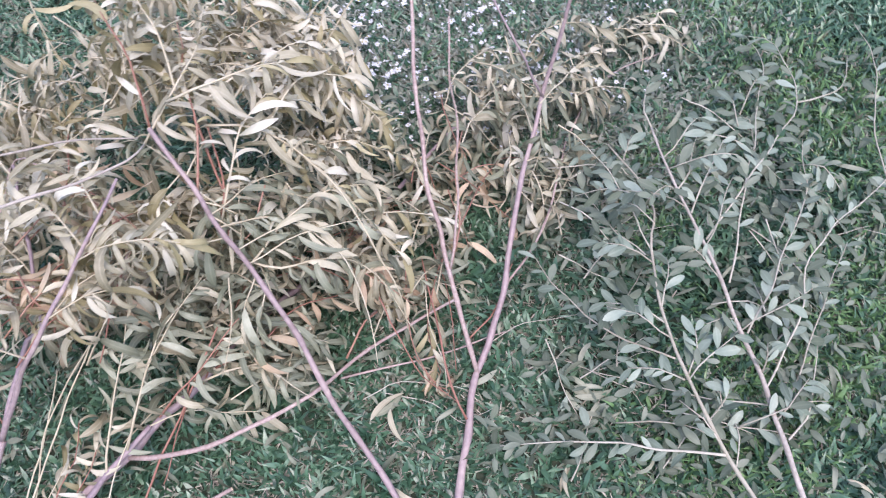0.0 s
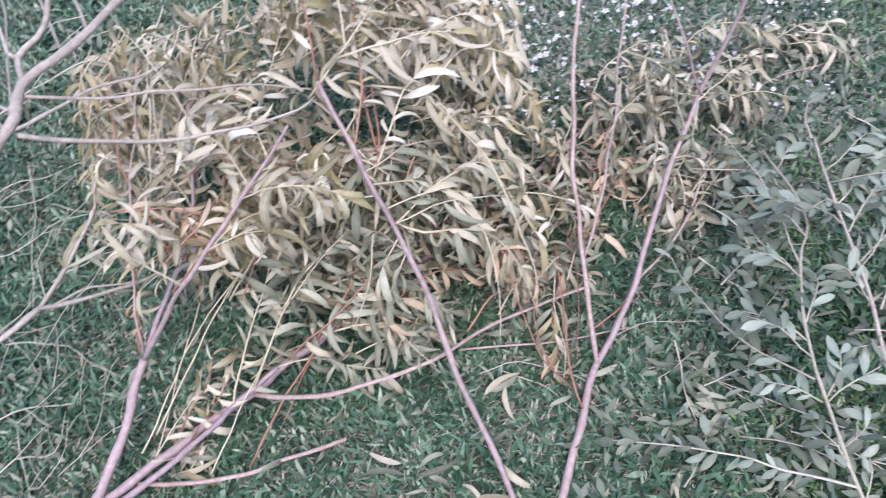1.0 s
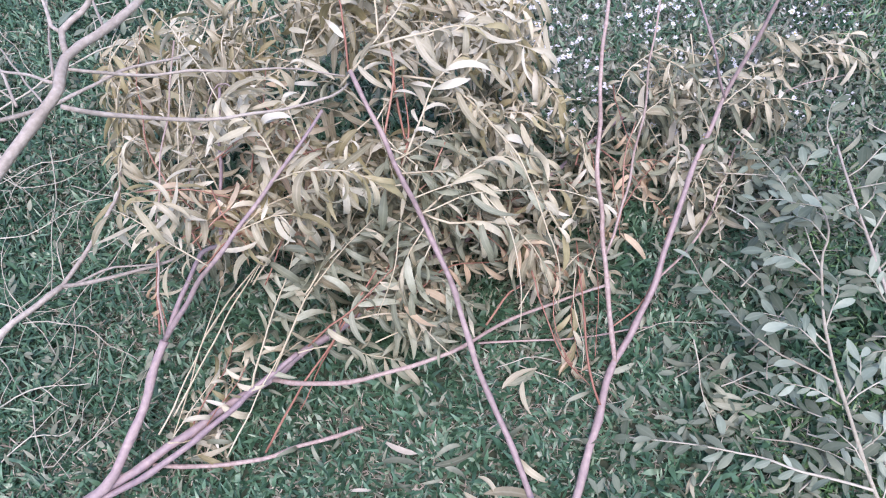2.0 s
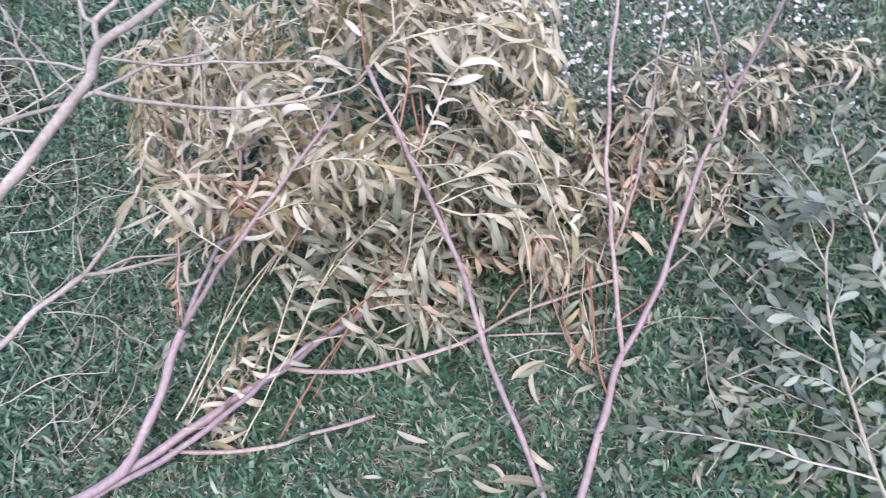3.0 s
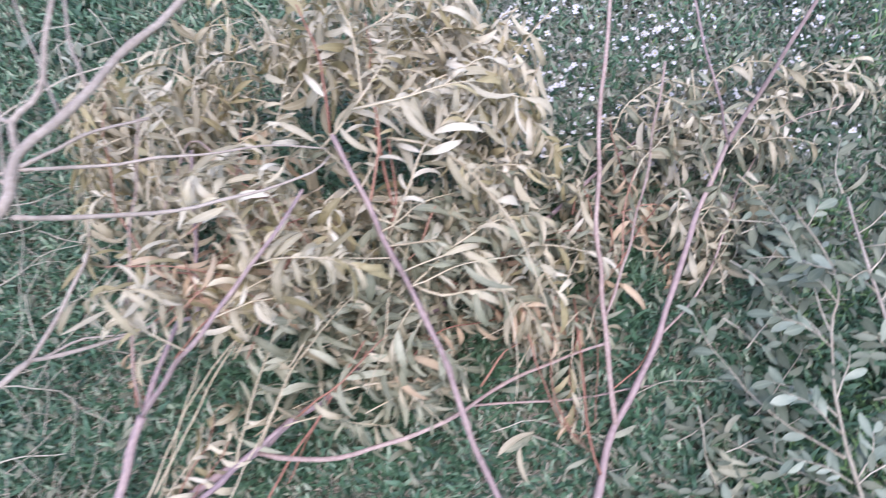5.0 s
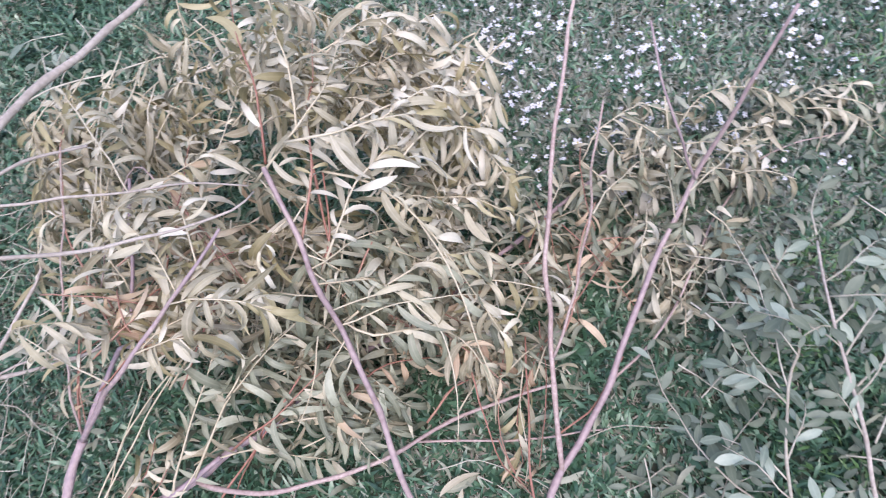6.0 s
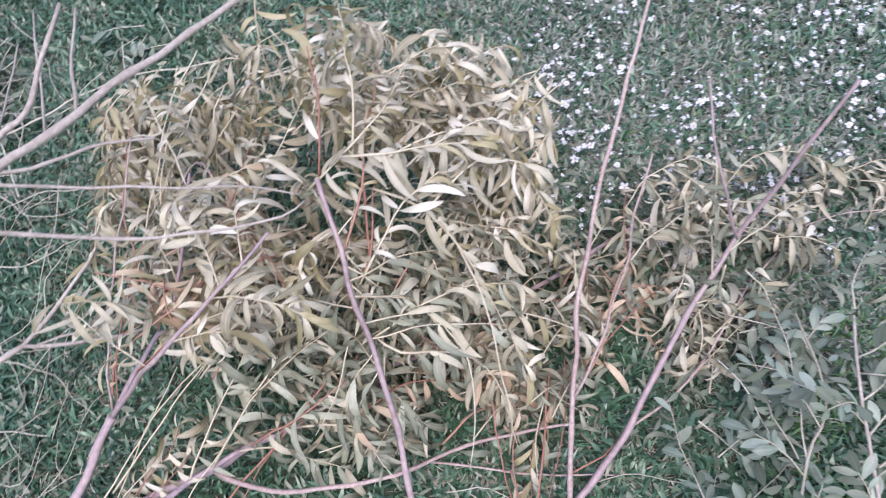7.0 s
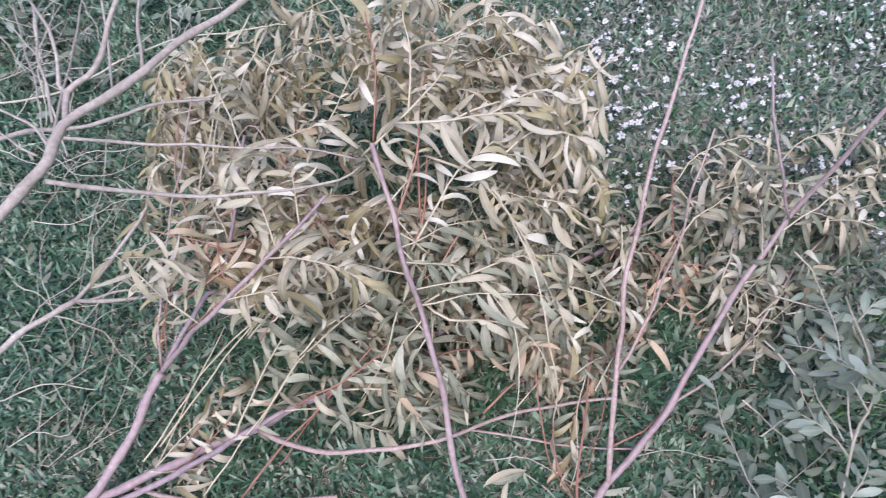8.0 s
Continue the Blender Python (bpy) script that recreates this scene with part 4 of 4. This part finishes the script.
spray(grey, [(0.721, 0.897, 0.200), (0.736, 0.954, 0.230), (0.727, 1.000, 0.240)], 0.002, 0.001, DRY, 8, [OLIVE], **OLV)
spray(grey, [(0.624, 1.185, 0.240), (0.534, 1.386, 0.200), (0.453, 1.519, 0.160), (0.400, 1.606, 0.120)], 0.002, 0.001, DRY, 26, MIX_OLIVE, **OLV)
spray(grey, [(0.616, 1.195, 0.200), (0.533, 1.304, 0.140), (0.435, 1.448, 0.100)], 0.002, 0.001, DRY, 18, [DULL], **OLV)
side_sprays(grey, g2, 9, (0.08, 0.18), DRY, 9, MIX_OLIVE, (0.2, 1.0), 0.1, **OLV)
thicket(grey, (0.494, 1.439, 0.120), (0.14, 0.16, 0.05), 5, DRY, 11, [DULL, DULL, OLIVE], **OLV)
thicket(grey, (0.473, 0.875, 0.040), (0.18, 0.14, 0.02), 4, DRY, 8, [DULL, DULL, OLIVE], **OLV)
thicket(grey, (0.571, 1.082, 0.080), (0.14, 0.14, 0.04), 5, DRY, 9, [DULL, DULL, OLIVE], **OLV)
finish(grey)

tall = thing("olive_bough", (0.991, 0.721, 0.080), "pale tan cut branch with many side shoots of small grey-green leaves", "branch", "cut branches")
_, t1 = stem(tall, [(1.036, 0.619, 0.050), (0.995, 0.724, 0.070), (0.909, 0.938, 0.110), (0.824, 1.110, 0.160), (0.744, 1.218, 0.230), (0.656, 1.355, 0.280), (0.597, 1.506, 0.290)], 0.0068, 0.0026, TAN)
for points, count in (
    ([(0.909, 0.938, 0.110), (0.978, 1.105, 0.120), (1.027, 1.314, 0.130), (1.187, 1.521, 0.120), (1.273, 1.652, 0.100)], 30),
    ([(0.943, 0.893, 0.100), (1.007, 1.051, 0.100), (1.068, 1.232, 0.100), (1.113, 1.364, 0.100)], 18),
    ([(0.962, 0.839, 0.090), (1.016, 0.932, 0.080), (1.044, 1.095, 0.060)], 8),
    ([(0.863, 1.057, 0.140), (0.911, 1.170, 0.150), (0.953, 1.297, 0.150), (1.003, 1.470, 0.140), (1.013, 1.661, 0.120)], 26),
    ([(0.754, 1.258, 0.200), (0.847, 1.445, 0.210), (0.981, 1.737, 0.180), (0.948, 2.011, 0.120), (0.873, 2.082, 0.080)], 34),
    ([(0.815, 1.166, 0.170), (0.833, 1.272, 0.160), (0.866, 1.500, 0.140), (0.921, 1.937, 0.100), (0.881, 2.094, 0.070)], 26),
    ([(0.706, 1.287, 0.260), (0.735, 1.388, 0.280), (0.771, 1.498, 0.280)], 18),
    ([(0.668, 1.336, 0.270), (0.697, 1.424, 0.270), (0.716, 1.532, 0.260)], 14),
    ([(0.605, 1.567, 0.220), (0.586, 1.661, 0.200), (0.599, 1.786, 0.160)], 10),
    ([(0.981, 1.737, 0.180), (1.051, 1.797, 0.150), (1.135, 1.897, 0.100), (1.175, 2.052, 0.060)], 10),
    ([(1.284, 1.419, 0.080), (1.207, 1.664, 0.100), (1.234, 1.987, 0.100), (1.194, 2.176, 0.080)], 12),
):
    spray(tall, points, 0.0026, 0.001, DRY, count, MIX_OLIVE, **OLV)
side_sprays(tall, t1, 10, (0.08, 0.2), DRY, 10, MIX_OLIVE, (0.25, 1.0), 0.1, **OLV)
thicket(tall, (0.902, 1.662, 0.100), (0.2, 0.25, 0.05), 9, DRY, 12, MIX_OLIVE, **OLV)
thicket(tall, (0.986, 1.247, 0.070), (0.2, 0.2, 0.04), 8, DRY, 10, [DULL, OLIVE], **OLV)
thicket(tall, (0.844, 0.880, 0.050), (0.2, 0.12, 0.03), 7, DRY, 9, [DULL, OLIVE], **OLV)
finish(tall)

# ---- bough with dull leaves behind the heap, on the grass ----
back = thing("cut_bough", (-2.078, 0.992, 0.050), "thin cut bough with dull grey-green leaves on the lawn", "branch", "cut branches")
stem(back, [(-2.163, 0.802, 0.030), (-1.898, 0.998, 0.050), (-1.699, 1.326, 0.080), (-1.404, 1.553, 0.100), (-1.216, 1.748, 0.100)], 0.004, 0.002, DRY)
spray(back, [(-1.915, 0.961, 0.050), (-2.141, 1.124, 0.060), (-2.364, 1.213, 0.050), (-2.688, 1.340, 0.040)], 0.003, 0.001, DRY, 18, [DULL, OLIVE], (0.05, 0.085), fall=0.2)
spray(back, [(-1.646, 0.841, 0.050), (-1.870, 0.965, 0.070), (-2.151, 1.120, 0.060), (-2.491, 1.281, 0.050)], 0.003, 0.001, DRY, 14, [DULL, OLIVE], (0.05, 0.085), fall=0.2)
thicket(back, (-1.990, 1.148, 0.050), (0.25, 0.2, 0.03), 14, DRY, 10, [DULL, DULL, OLIVE], size=(0.04, 0.08), fall=0.15)
thicket(back, (-2.346, 1.106, 0.050), (0.25, 0.2, 0.03), 10, DRY, 8, [DULL, DULL, OLIVE], size=(0.04, 0.08), fall=0.15)
thicket(back, (-1.677, 1.427, 0.050), (0.25, 0.2, 0.03), 10, DRY, 9, [DULL, DULL, OLIVE], size=(0.04, 0.08), fall=0.15)
finish(back)

# ---- thin dry twigs on the grass ----
def dry_twig(points, r, forks, label="thin crooked dry twig lying on the grass"):
    ob = thing("dry_twig", points[0], label, "twig", "dry twigs")
    _, line = stem(ob, points, r, r * 0.45, DRY, crook=0.02)
    for j in range(forks):
        i = int(len(line) * (0.2 + 0.7 * (j + rng.random()) / forks))
        i = min(i, len(line) - 2)
        p, t = line[i], (line[i + 1] - line[i]).normalized()
        d = (t + t.cross(UP) * (0.9 if j % 2 else -0.9)).normalized() * float(rng.uniform(0.06, 0.16))
        q = p + d
        q.z = max(0.02, p.z + float(rng.uniform(-0.02, 0.03)))
        stem(ob, [p, p.lerp(q, 0.5) + Vector((0, 0, 0.008)), q], r * 0.6, r * 0.3, DRY, "side_twig", 5, 0.1, 0.012)


for points, r, forks in (
    ([(-1.251, 0.124, 0.030), (-1.190, 0.183, 0.030), (-1.105, 0.286, 0.040), (-0.965, 0.365, 0.040)], 0.0026, 3),
    ([(-1.238, 0.435, 0.060), (-1.101, 0.482, 0.060), (-1.002, 0.484, 0.050), (-0.883, 0.468, 0.030)], 0.002, 2),
    ([(-1.077, 0.261, 0.030), (-0.954, 0.148, 0.030), (-0.905, 0.229, 0.040), (-0.963, 0.331, 0.030)], 0.0018, 2),
    ([(-1.014, 0.028, 0.020), (-1.069, 0.109, 0.030), (-1.113, 0.155, 0.030)], 0.0016, 1),
    ([(-1.430, 0.449, 0.050), (-1.307, 0.456, 0.050), (-1.201, 0.446, 0.040), (-1.067, 0.376, 0.030)], 0.002, 3),
    ([(-1.570, 0.953, 0.060), (-1.436, 0.806, 0.060), (-1.333, 0.672, 0.050), (-1.242, 0.534, 0.030)], 0.0018, 3),
    ([(-1.778, 0.815, 0.050), (-1.589, 0.798, 0.060), (-1.464, 0.843, 0.060), (-1.402, 0.963, 0.060)], 0.002, 3),
    ([(-1.544, 0.616, 0.050), (-1.430, 0.672, 0.060), (-1.354, 0.791, 0.060), (-1.271, 0.875, 0.050)], 0.0018, 2),
    ([(-1.746, 1.028, 0.200), (-1.604, 0.969, 0.240), (-1.524, 0.912, 0.250), (-1.515, 0.896, 0.250)], 0.003, 0),
    ([(-1.053, 0.383, 0.030), (-1.105, 0.465, 0.040), (-1.160, 0.540, 0.040)], 0.0016, 1),
    ([(-0.872, 0.253, 0.030), (-0.875, 0.350, 0.030), (-0.941, 0.462, 0.030)], 0.0016, 2),
    ([(-1.331, 0.339, 0.040), (-1.216, 0.317, 0.030), (-1.120, 0.267, 0.030), (-1.045, 0.281, 0.030)], 0.002, 3),
    ([(-2.320, 1.375, 0.060), (-2.089, 1.322, 0.070), (-1.858, 1.211, 0.060), (-1.653, 1.176, 0.050)], 0.002, 3),
    ([(-1.145, 1.424, 0.200), (-1.103, 1.477, 0.220), (-1.005, 1.573, 0.240), (-0.922, 1.660, 0.260), (-0.859, 1.780, 0.260)], 0.005, 3),
    ([(-1.850, 0.717, 0.100), (-1.744, 0.749, 0.100), (-1.638, 0.757, 0.100), (-1.536, 0.766, 0.100)], 0.002, 2),
    ([(-1.898, 1.100, 0.300), (-1.746, 0.995, 0.300), (-1.591, 0.905, 0.300), (-1.529, 0.839, 0.280)], 0.003, 2),
    ([(-2.233, 1.054, 0.120), (-2.010, 1.005, 0.130), (-1.764, 0.984, 0.140), (-1.629, 0.937, 0.130)], 0.002, 3),
    ([(-2.106, 0.896, 0.080), (-2.044, 0.999, 0.090), (-2.024, 1.138, 0.100), (-2.093, 1.261, 0.090)], 0.002, 3),
    ([(-1.067, 0.101, 0.020), (-1.029, 0.198, 0.030), (-0.936, 0.244, 0.030), (-0.981, 0.343, 0.030)], 0.0018, 3),
    ([(0.031, 0.811, 0.020), (0.157, 0.797, 0.020), (0.267, 0.765, 0.020)], 0.0016, 1),
    ([(0.465, 0.974, 0.020), (0.583, 0.928, 0.020), (0.690, 0.913, 0.020)], 0.0018, 2),
    ([(0.978, 1.475, 0.030), (1.088, 1.419, 0.030), (1.202, 1.472, 0.030)], 0.0016, 2),
    ([(0.478, 1.369, 0.030), (0.600, 1.369, 0.030), (0.716, 1.403, 0.030)], 0.0016, 1),
):
    dry_twig(points, r, forks)
tr = random.Random(21)
for _ in range(22):
    x, y, w, z = tr.uniform(-1.75, -0.75), tr.uniform(0.0, 1.25), tr.uniform(0, 6.28), tr.uniform(0.03, 0.05)
    d = Vector((math.cos(w), math.sin(w), 0)) * tr.uniform(0.1, 0.24)
    c = Vector((x, y, z))
    bow = d.cross(UP) * tr.uniform(-0.2, 0.2)
    dry_twig([c - d, c + bow + UP * 0.015, c + d], tr.uniform(0.0012, 0.002), tr.randrange(1, 4))


# ---- fallen leaves ----
def fallen_leaf(p, way, size, mat, i, label):
    m = leaf_pose(Vector(p), Vector(way), size, 0.2)
    ob = new("fallen_leaf", leaf_mesh(LONG, i, mat))
    ob.matrix_basis = m
    return tagged(ob, label, "leaf", "fallen leaves")


FALLEN = "curled dry straw leaf fallen on the grass"
for (a, b), mat, i in (
    ([(0.026, 0.733, 0.035), (0.092, 0.819, 0.040)], STRAW, 0), ([(0.068, 0.768, 0.040), (0.123, 0.700, 0.030)], STRAW, 3), ([(0.119, 0.593, 0.030), (0.229, 0.581, 0.035)], STRAW, 7),
    ([(0.497, 0.880, 0.030), (0.587, 0.926, 0.030)], SAGE, 3), ([(0.474, 0.925, 0.030), (0.556, 0.852, 0.030)], SAGE, 2), ([(-0.054, 0.505, 0.030), (0.024, 0.597, 0.030)], SAGE, 3),
    ([(0.534, 0.828, 0.030), (0.586, 0.896, 0.030)], SAGE, 2), ([(-0.106, 0.516, 0.020), (-0.198, 0.519, 0.030)], THATCH, 0), ([(0.412, 1.641, 0.030), (0.493, 1.717, 0.030)], STRAW, 1),
    ([(0.485, 0.895, 0.030), (0.577, 0.917, 0.030)], SAGE, 3), ([(0.607, 0.860, 0.030), (0.544, 0.834, 0.030)], SAGE, 2), ([(1.101, 0.792, 0.030), (1.156, 0.765, 0.030)], STRAW, 0),
    ([(0.506, 0.711, 0.020), (0.501, 0.641, 0.030)], STRAW, 7), ([(0.023, 0.747, 0.030), (0.083, 0.833, 0.030)], SAGE, 3), ([(-1.170, 1.375, 0.030), (-1.069, 1.457, 0.030)], STRAW, 1),
    ([(-0.597, 0.313, 0.030), (-0.528, 0.392, 0.040)], STRAW, 3), ([(-0.620, 0.296, 0.030), (-0.531, 0.315, 0.030)], SAGE, 0), ([(-0.220, 0.379, 0.020), (-0.164, 0.418, 0.020)], THATCH, 1),
    ([(0.031, 0.475, 0.030), (0.116, 0.487, 0.035)], STRAW, 3),
    ([(-0.281, 0.342, 0.030), (-0.169, 0.341, 0.035)], SAGE, 7),
    ([(0.075, 0.487, 0.030), (0.238, 0.521, 0.035)], STRAW, 0),
    ([(0.048, 0.518, 0.030), (0.130, 0.468, 0.035)], STRAW, 2),
    ([(0.487, 0.896, 0.030), (0.570, 0.905, 0.035)], SAGE, 0),
    ([(0.475, 0.891, 0.030), (0.544, 0.842, 0.035)], SAGE, 3),
    ([(0.497, 0.709, 0.030), (0.519, 0.635, 0.035)], STRAW, 6),
    ([(-0.174, 0.466, 0.030), (-0.082, 0.489, 0.035)], FADED, 0),
    ([(-0.066, 0.455, 0.030), (-0.025, 0.492, 0.035)], SAGE, 1),
):
    d = Vector(b) - Vector(a)
    fallen_leaf(a, d, max(0.06, d.length), mat, i, FALLEN)

# ---- leaf litter sunk in the grass ----
def litter(count, box, shapes, mat, size, label, seed):
    """Loose leaves lying flat at chance angles among the blades, joined into one sheet."""
    r = random.Random(seed)
    vs, fs = [], []
    for _ in range(count):
        x, y = r.uniform(*box[:2]), r.uniform(*box[2:])
        if noise.noise(Vector((x * 3.5, y * 3.5, seed))) < r.uniform(-0.5, 0.35):
            continue
        v, f = shapes[r.randrange(len(shapes))]
        m = pose(x, y, r.uniform(0.022, 0.05), r.gauss(0, 20), r.gauss(0, 20), r.uniform(0, 360)) @ Matrix.Scale(r.uniform(*size), 4)
        k = len(vs)
        vs += [m @ q for q in v]
        fs += [tuple(q + k for q in g) for g in f]
    tagged(new("leaf_litter", mesh_of("leaf_litter", vs, fs, mat, rib=True)), label, "leaves", kind="stuff")


litter(1500, (0.3, 1.5, 0.45, 2.1), OVAL, DULL, (0.025, 0.05), "dull grey-green loose leaves in the lawn", 3)
litter(700, (-1.1, 1.3, 0.2, 1.9), LONG, FADED, (0.05, 0.10), "faded narrow loose leaves sunk in the lawn", 4)
litter(600, (-1.9, -0.8, 0.0, 1.9), OVAL, FADED, (0.02, 0.045), "faded small leaves scattered in the lawn", 6)

# ---- white flowers in the lawn ----
def petal_ring(count, radius, lift, seed):
    r = random.Random(seed)
    verts, faces = [], []
    for k in range(count):
        w = 2 * math.pi * (k + r.uniform(-0.2, 0.2)) / count
        long, half, up = radius * r.uniform(0.8, 1.15), radius * r.uniform(0.26, 0.4), lift * r.uniform(0.4, 1.4)
        u, v = Vector((math.cos(w), math.sin(w), 0)), Vector((-math.sin(w), math.cos(w), 0))
        b = len(verts)
        for s, h in ((0.08, 0.3), (0.5, 1.0), (0.85, 0.85), (1.0, 0.3)):
            c = u * long * s + UP * (up * math.sin(s * 2.4))
            verts += [c - v * half * h, c + v * half * h]
        faces += [(b + 2 * i, b + 2 * i + 1, b + 2 * i + 3, b + 2 * i + 2) for i in range(3)]
    return verts, faces


PETALS = [mesh_of("blossom", *petal_ring(n, r, l, k), WHITE) for k, (n, r, l) in enumerate(((5, 0.011, 0.003), (6, 0.010, 0.005), (5, 0.013, 0.002), (7, 0.009, 0.006), (4, 0.011, 0.004)))]
cb = bmesh.new()
bmesh.ops.create_uvsphere(cb, u_segments=6, v_segments=4, radius=0.0028)
HEART = bpy.data.meshes.new("centre")
cb.to_mesh(HEART)
HEART.materials.append(CENTRE)
STALK = mesh_of("stalk", *tube([Vector((0, 0, -0.05)), Vector((0.002, 0.001, -0.025)), Vector((0, 0, 0))], 0.0009, 0.0007, 4), BLADE)


def flower(k):
    ob = thing("white_flower", (0, 0, 0), "small open white flower on a thin stalk in the lawn", "flower", "white flowers in the lawn")
    part("blossom", PETALS[k], ob, label="white petals")
    part("centre", HEART, ob, Matrix.Translation((0, 0, 0.002)), "pale yellow centre")
    part("stalk", STALK, ob, label="green stalk")
    return ob


MODELS = [flower(k) for k in range(5)]
fr, placed = random.Random(11), 0
while placed < 300:
    x, y = fr.uniform(-0.8, 1.0), fr.uniform(1.55, 2.9)
    thick = 1.6 * noise.noise(Vector((x * 4.5, y * 4.5, 8))) + 0.45 - max(0, -0.45 - x) * 2.2 - max(0, x - 0.42 - max(0, y - 2.15)) * 4 - max(0, 1.75 - y) * 2
    if fr.random() > thick * 0.9:
        continue
    m = pose(x, y, 0.058 + fr.uniform(-0.01, 0.02), fr.gauss(0, 18), fr.gauss(0, 18), fr.uniform(0, 360)) @ Matrix.Scale(fr.uniform(0.6, 1.2), 4)
    if placed < 5:
        MODELS[placed].matrix_basis = m
    else:
        copy_thing(MODELS[fr.randrange(5)], m).scale = [fr.uniform(0.6, 1.2)] * 3
    placed += 1
more_v, more_f = [], []
while placed < 1700:
    x, y = fr.uniform(-0.9, 1.1), fr.uniform(1.55, 3.3)
    thick = 1.6 * noise.noise(Vector((x * 4.5, y * 4.5, 8))) + 0.5 - max(0, -0.45 - x) * 2.2 - max(0, x - 0.42 - max(0, y - 2.15)) * 4 - max(0, 1.75 - y) * 2
    if fr.random() > thick * 0.9:
        continue
    m = pose(x, y, 0.056 + fr.uniform(-0.012, 0.016), fr.gauss(0, 25), fr.gauss(0, 25), fr.uniform(0, 360)) @ Matrix.Scale(0.28 + 0.6 * fr.random() ** 1.6, 4)
    vs, fs = petal_ring(5, 0.011, 0.004, placed)
    k = len(more_v)
    more_v += [m @ v for v in vs]
    more_f += [tuple(q + k for q in f) for f in fs]
    placed += 1
tagged(new("small_white_flowers", mesh_of("small_white_flowers", more_v, more_f, WHITE)), "many small white flowers strewn thickly in the lawn", "flowers", kind="stuff")
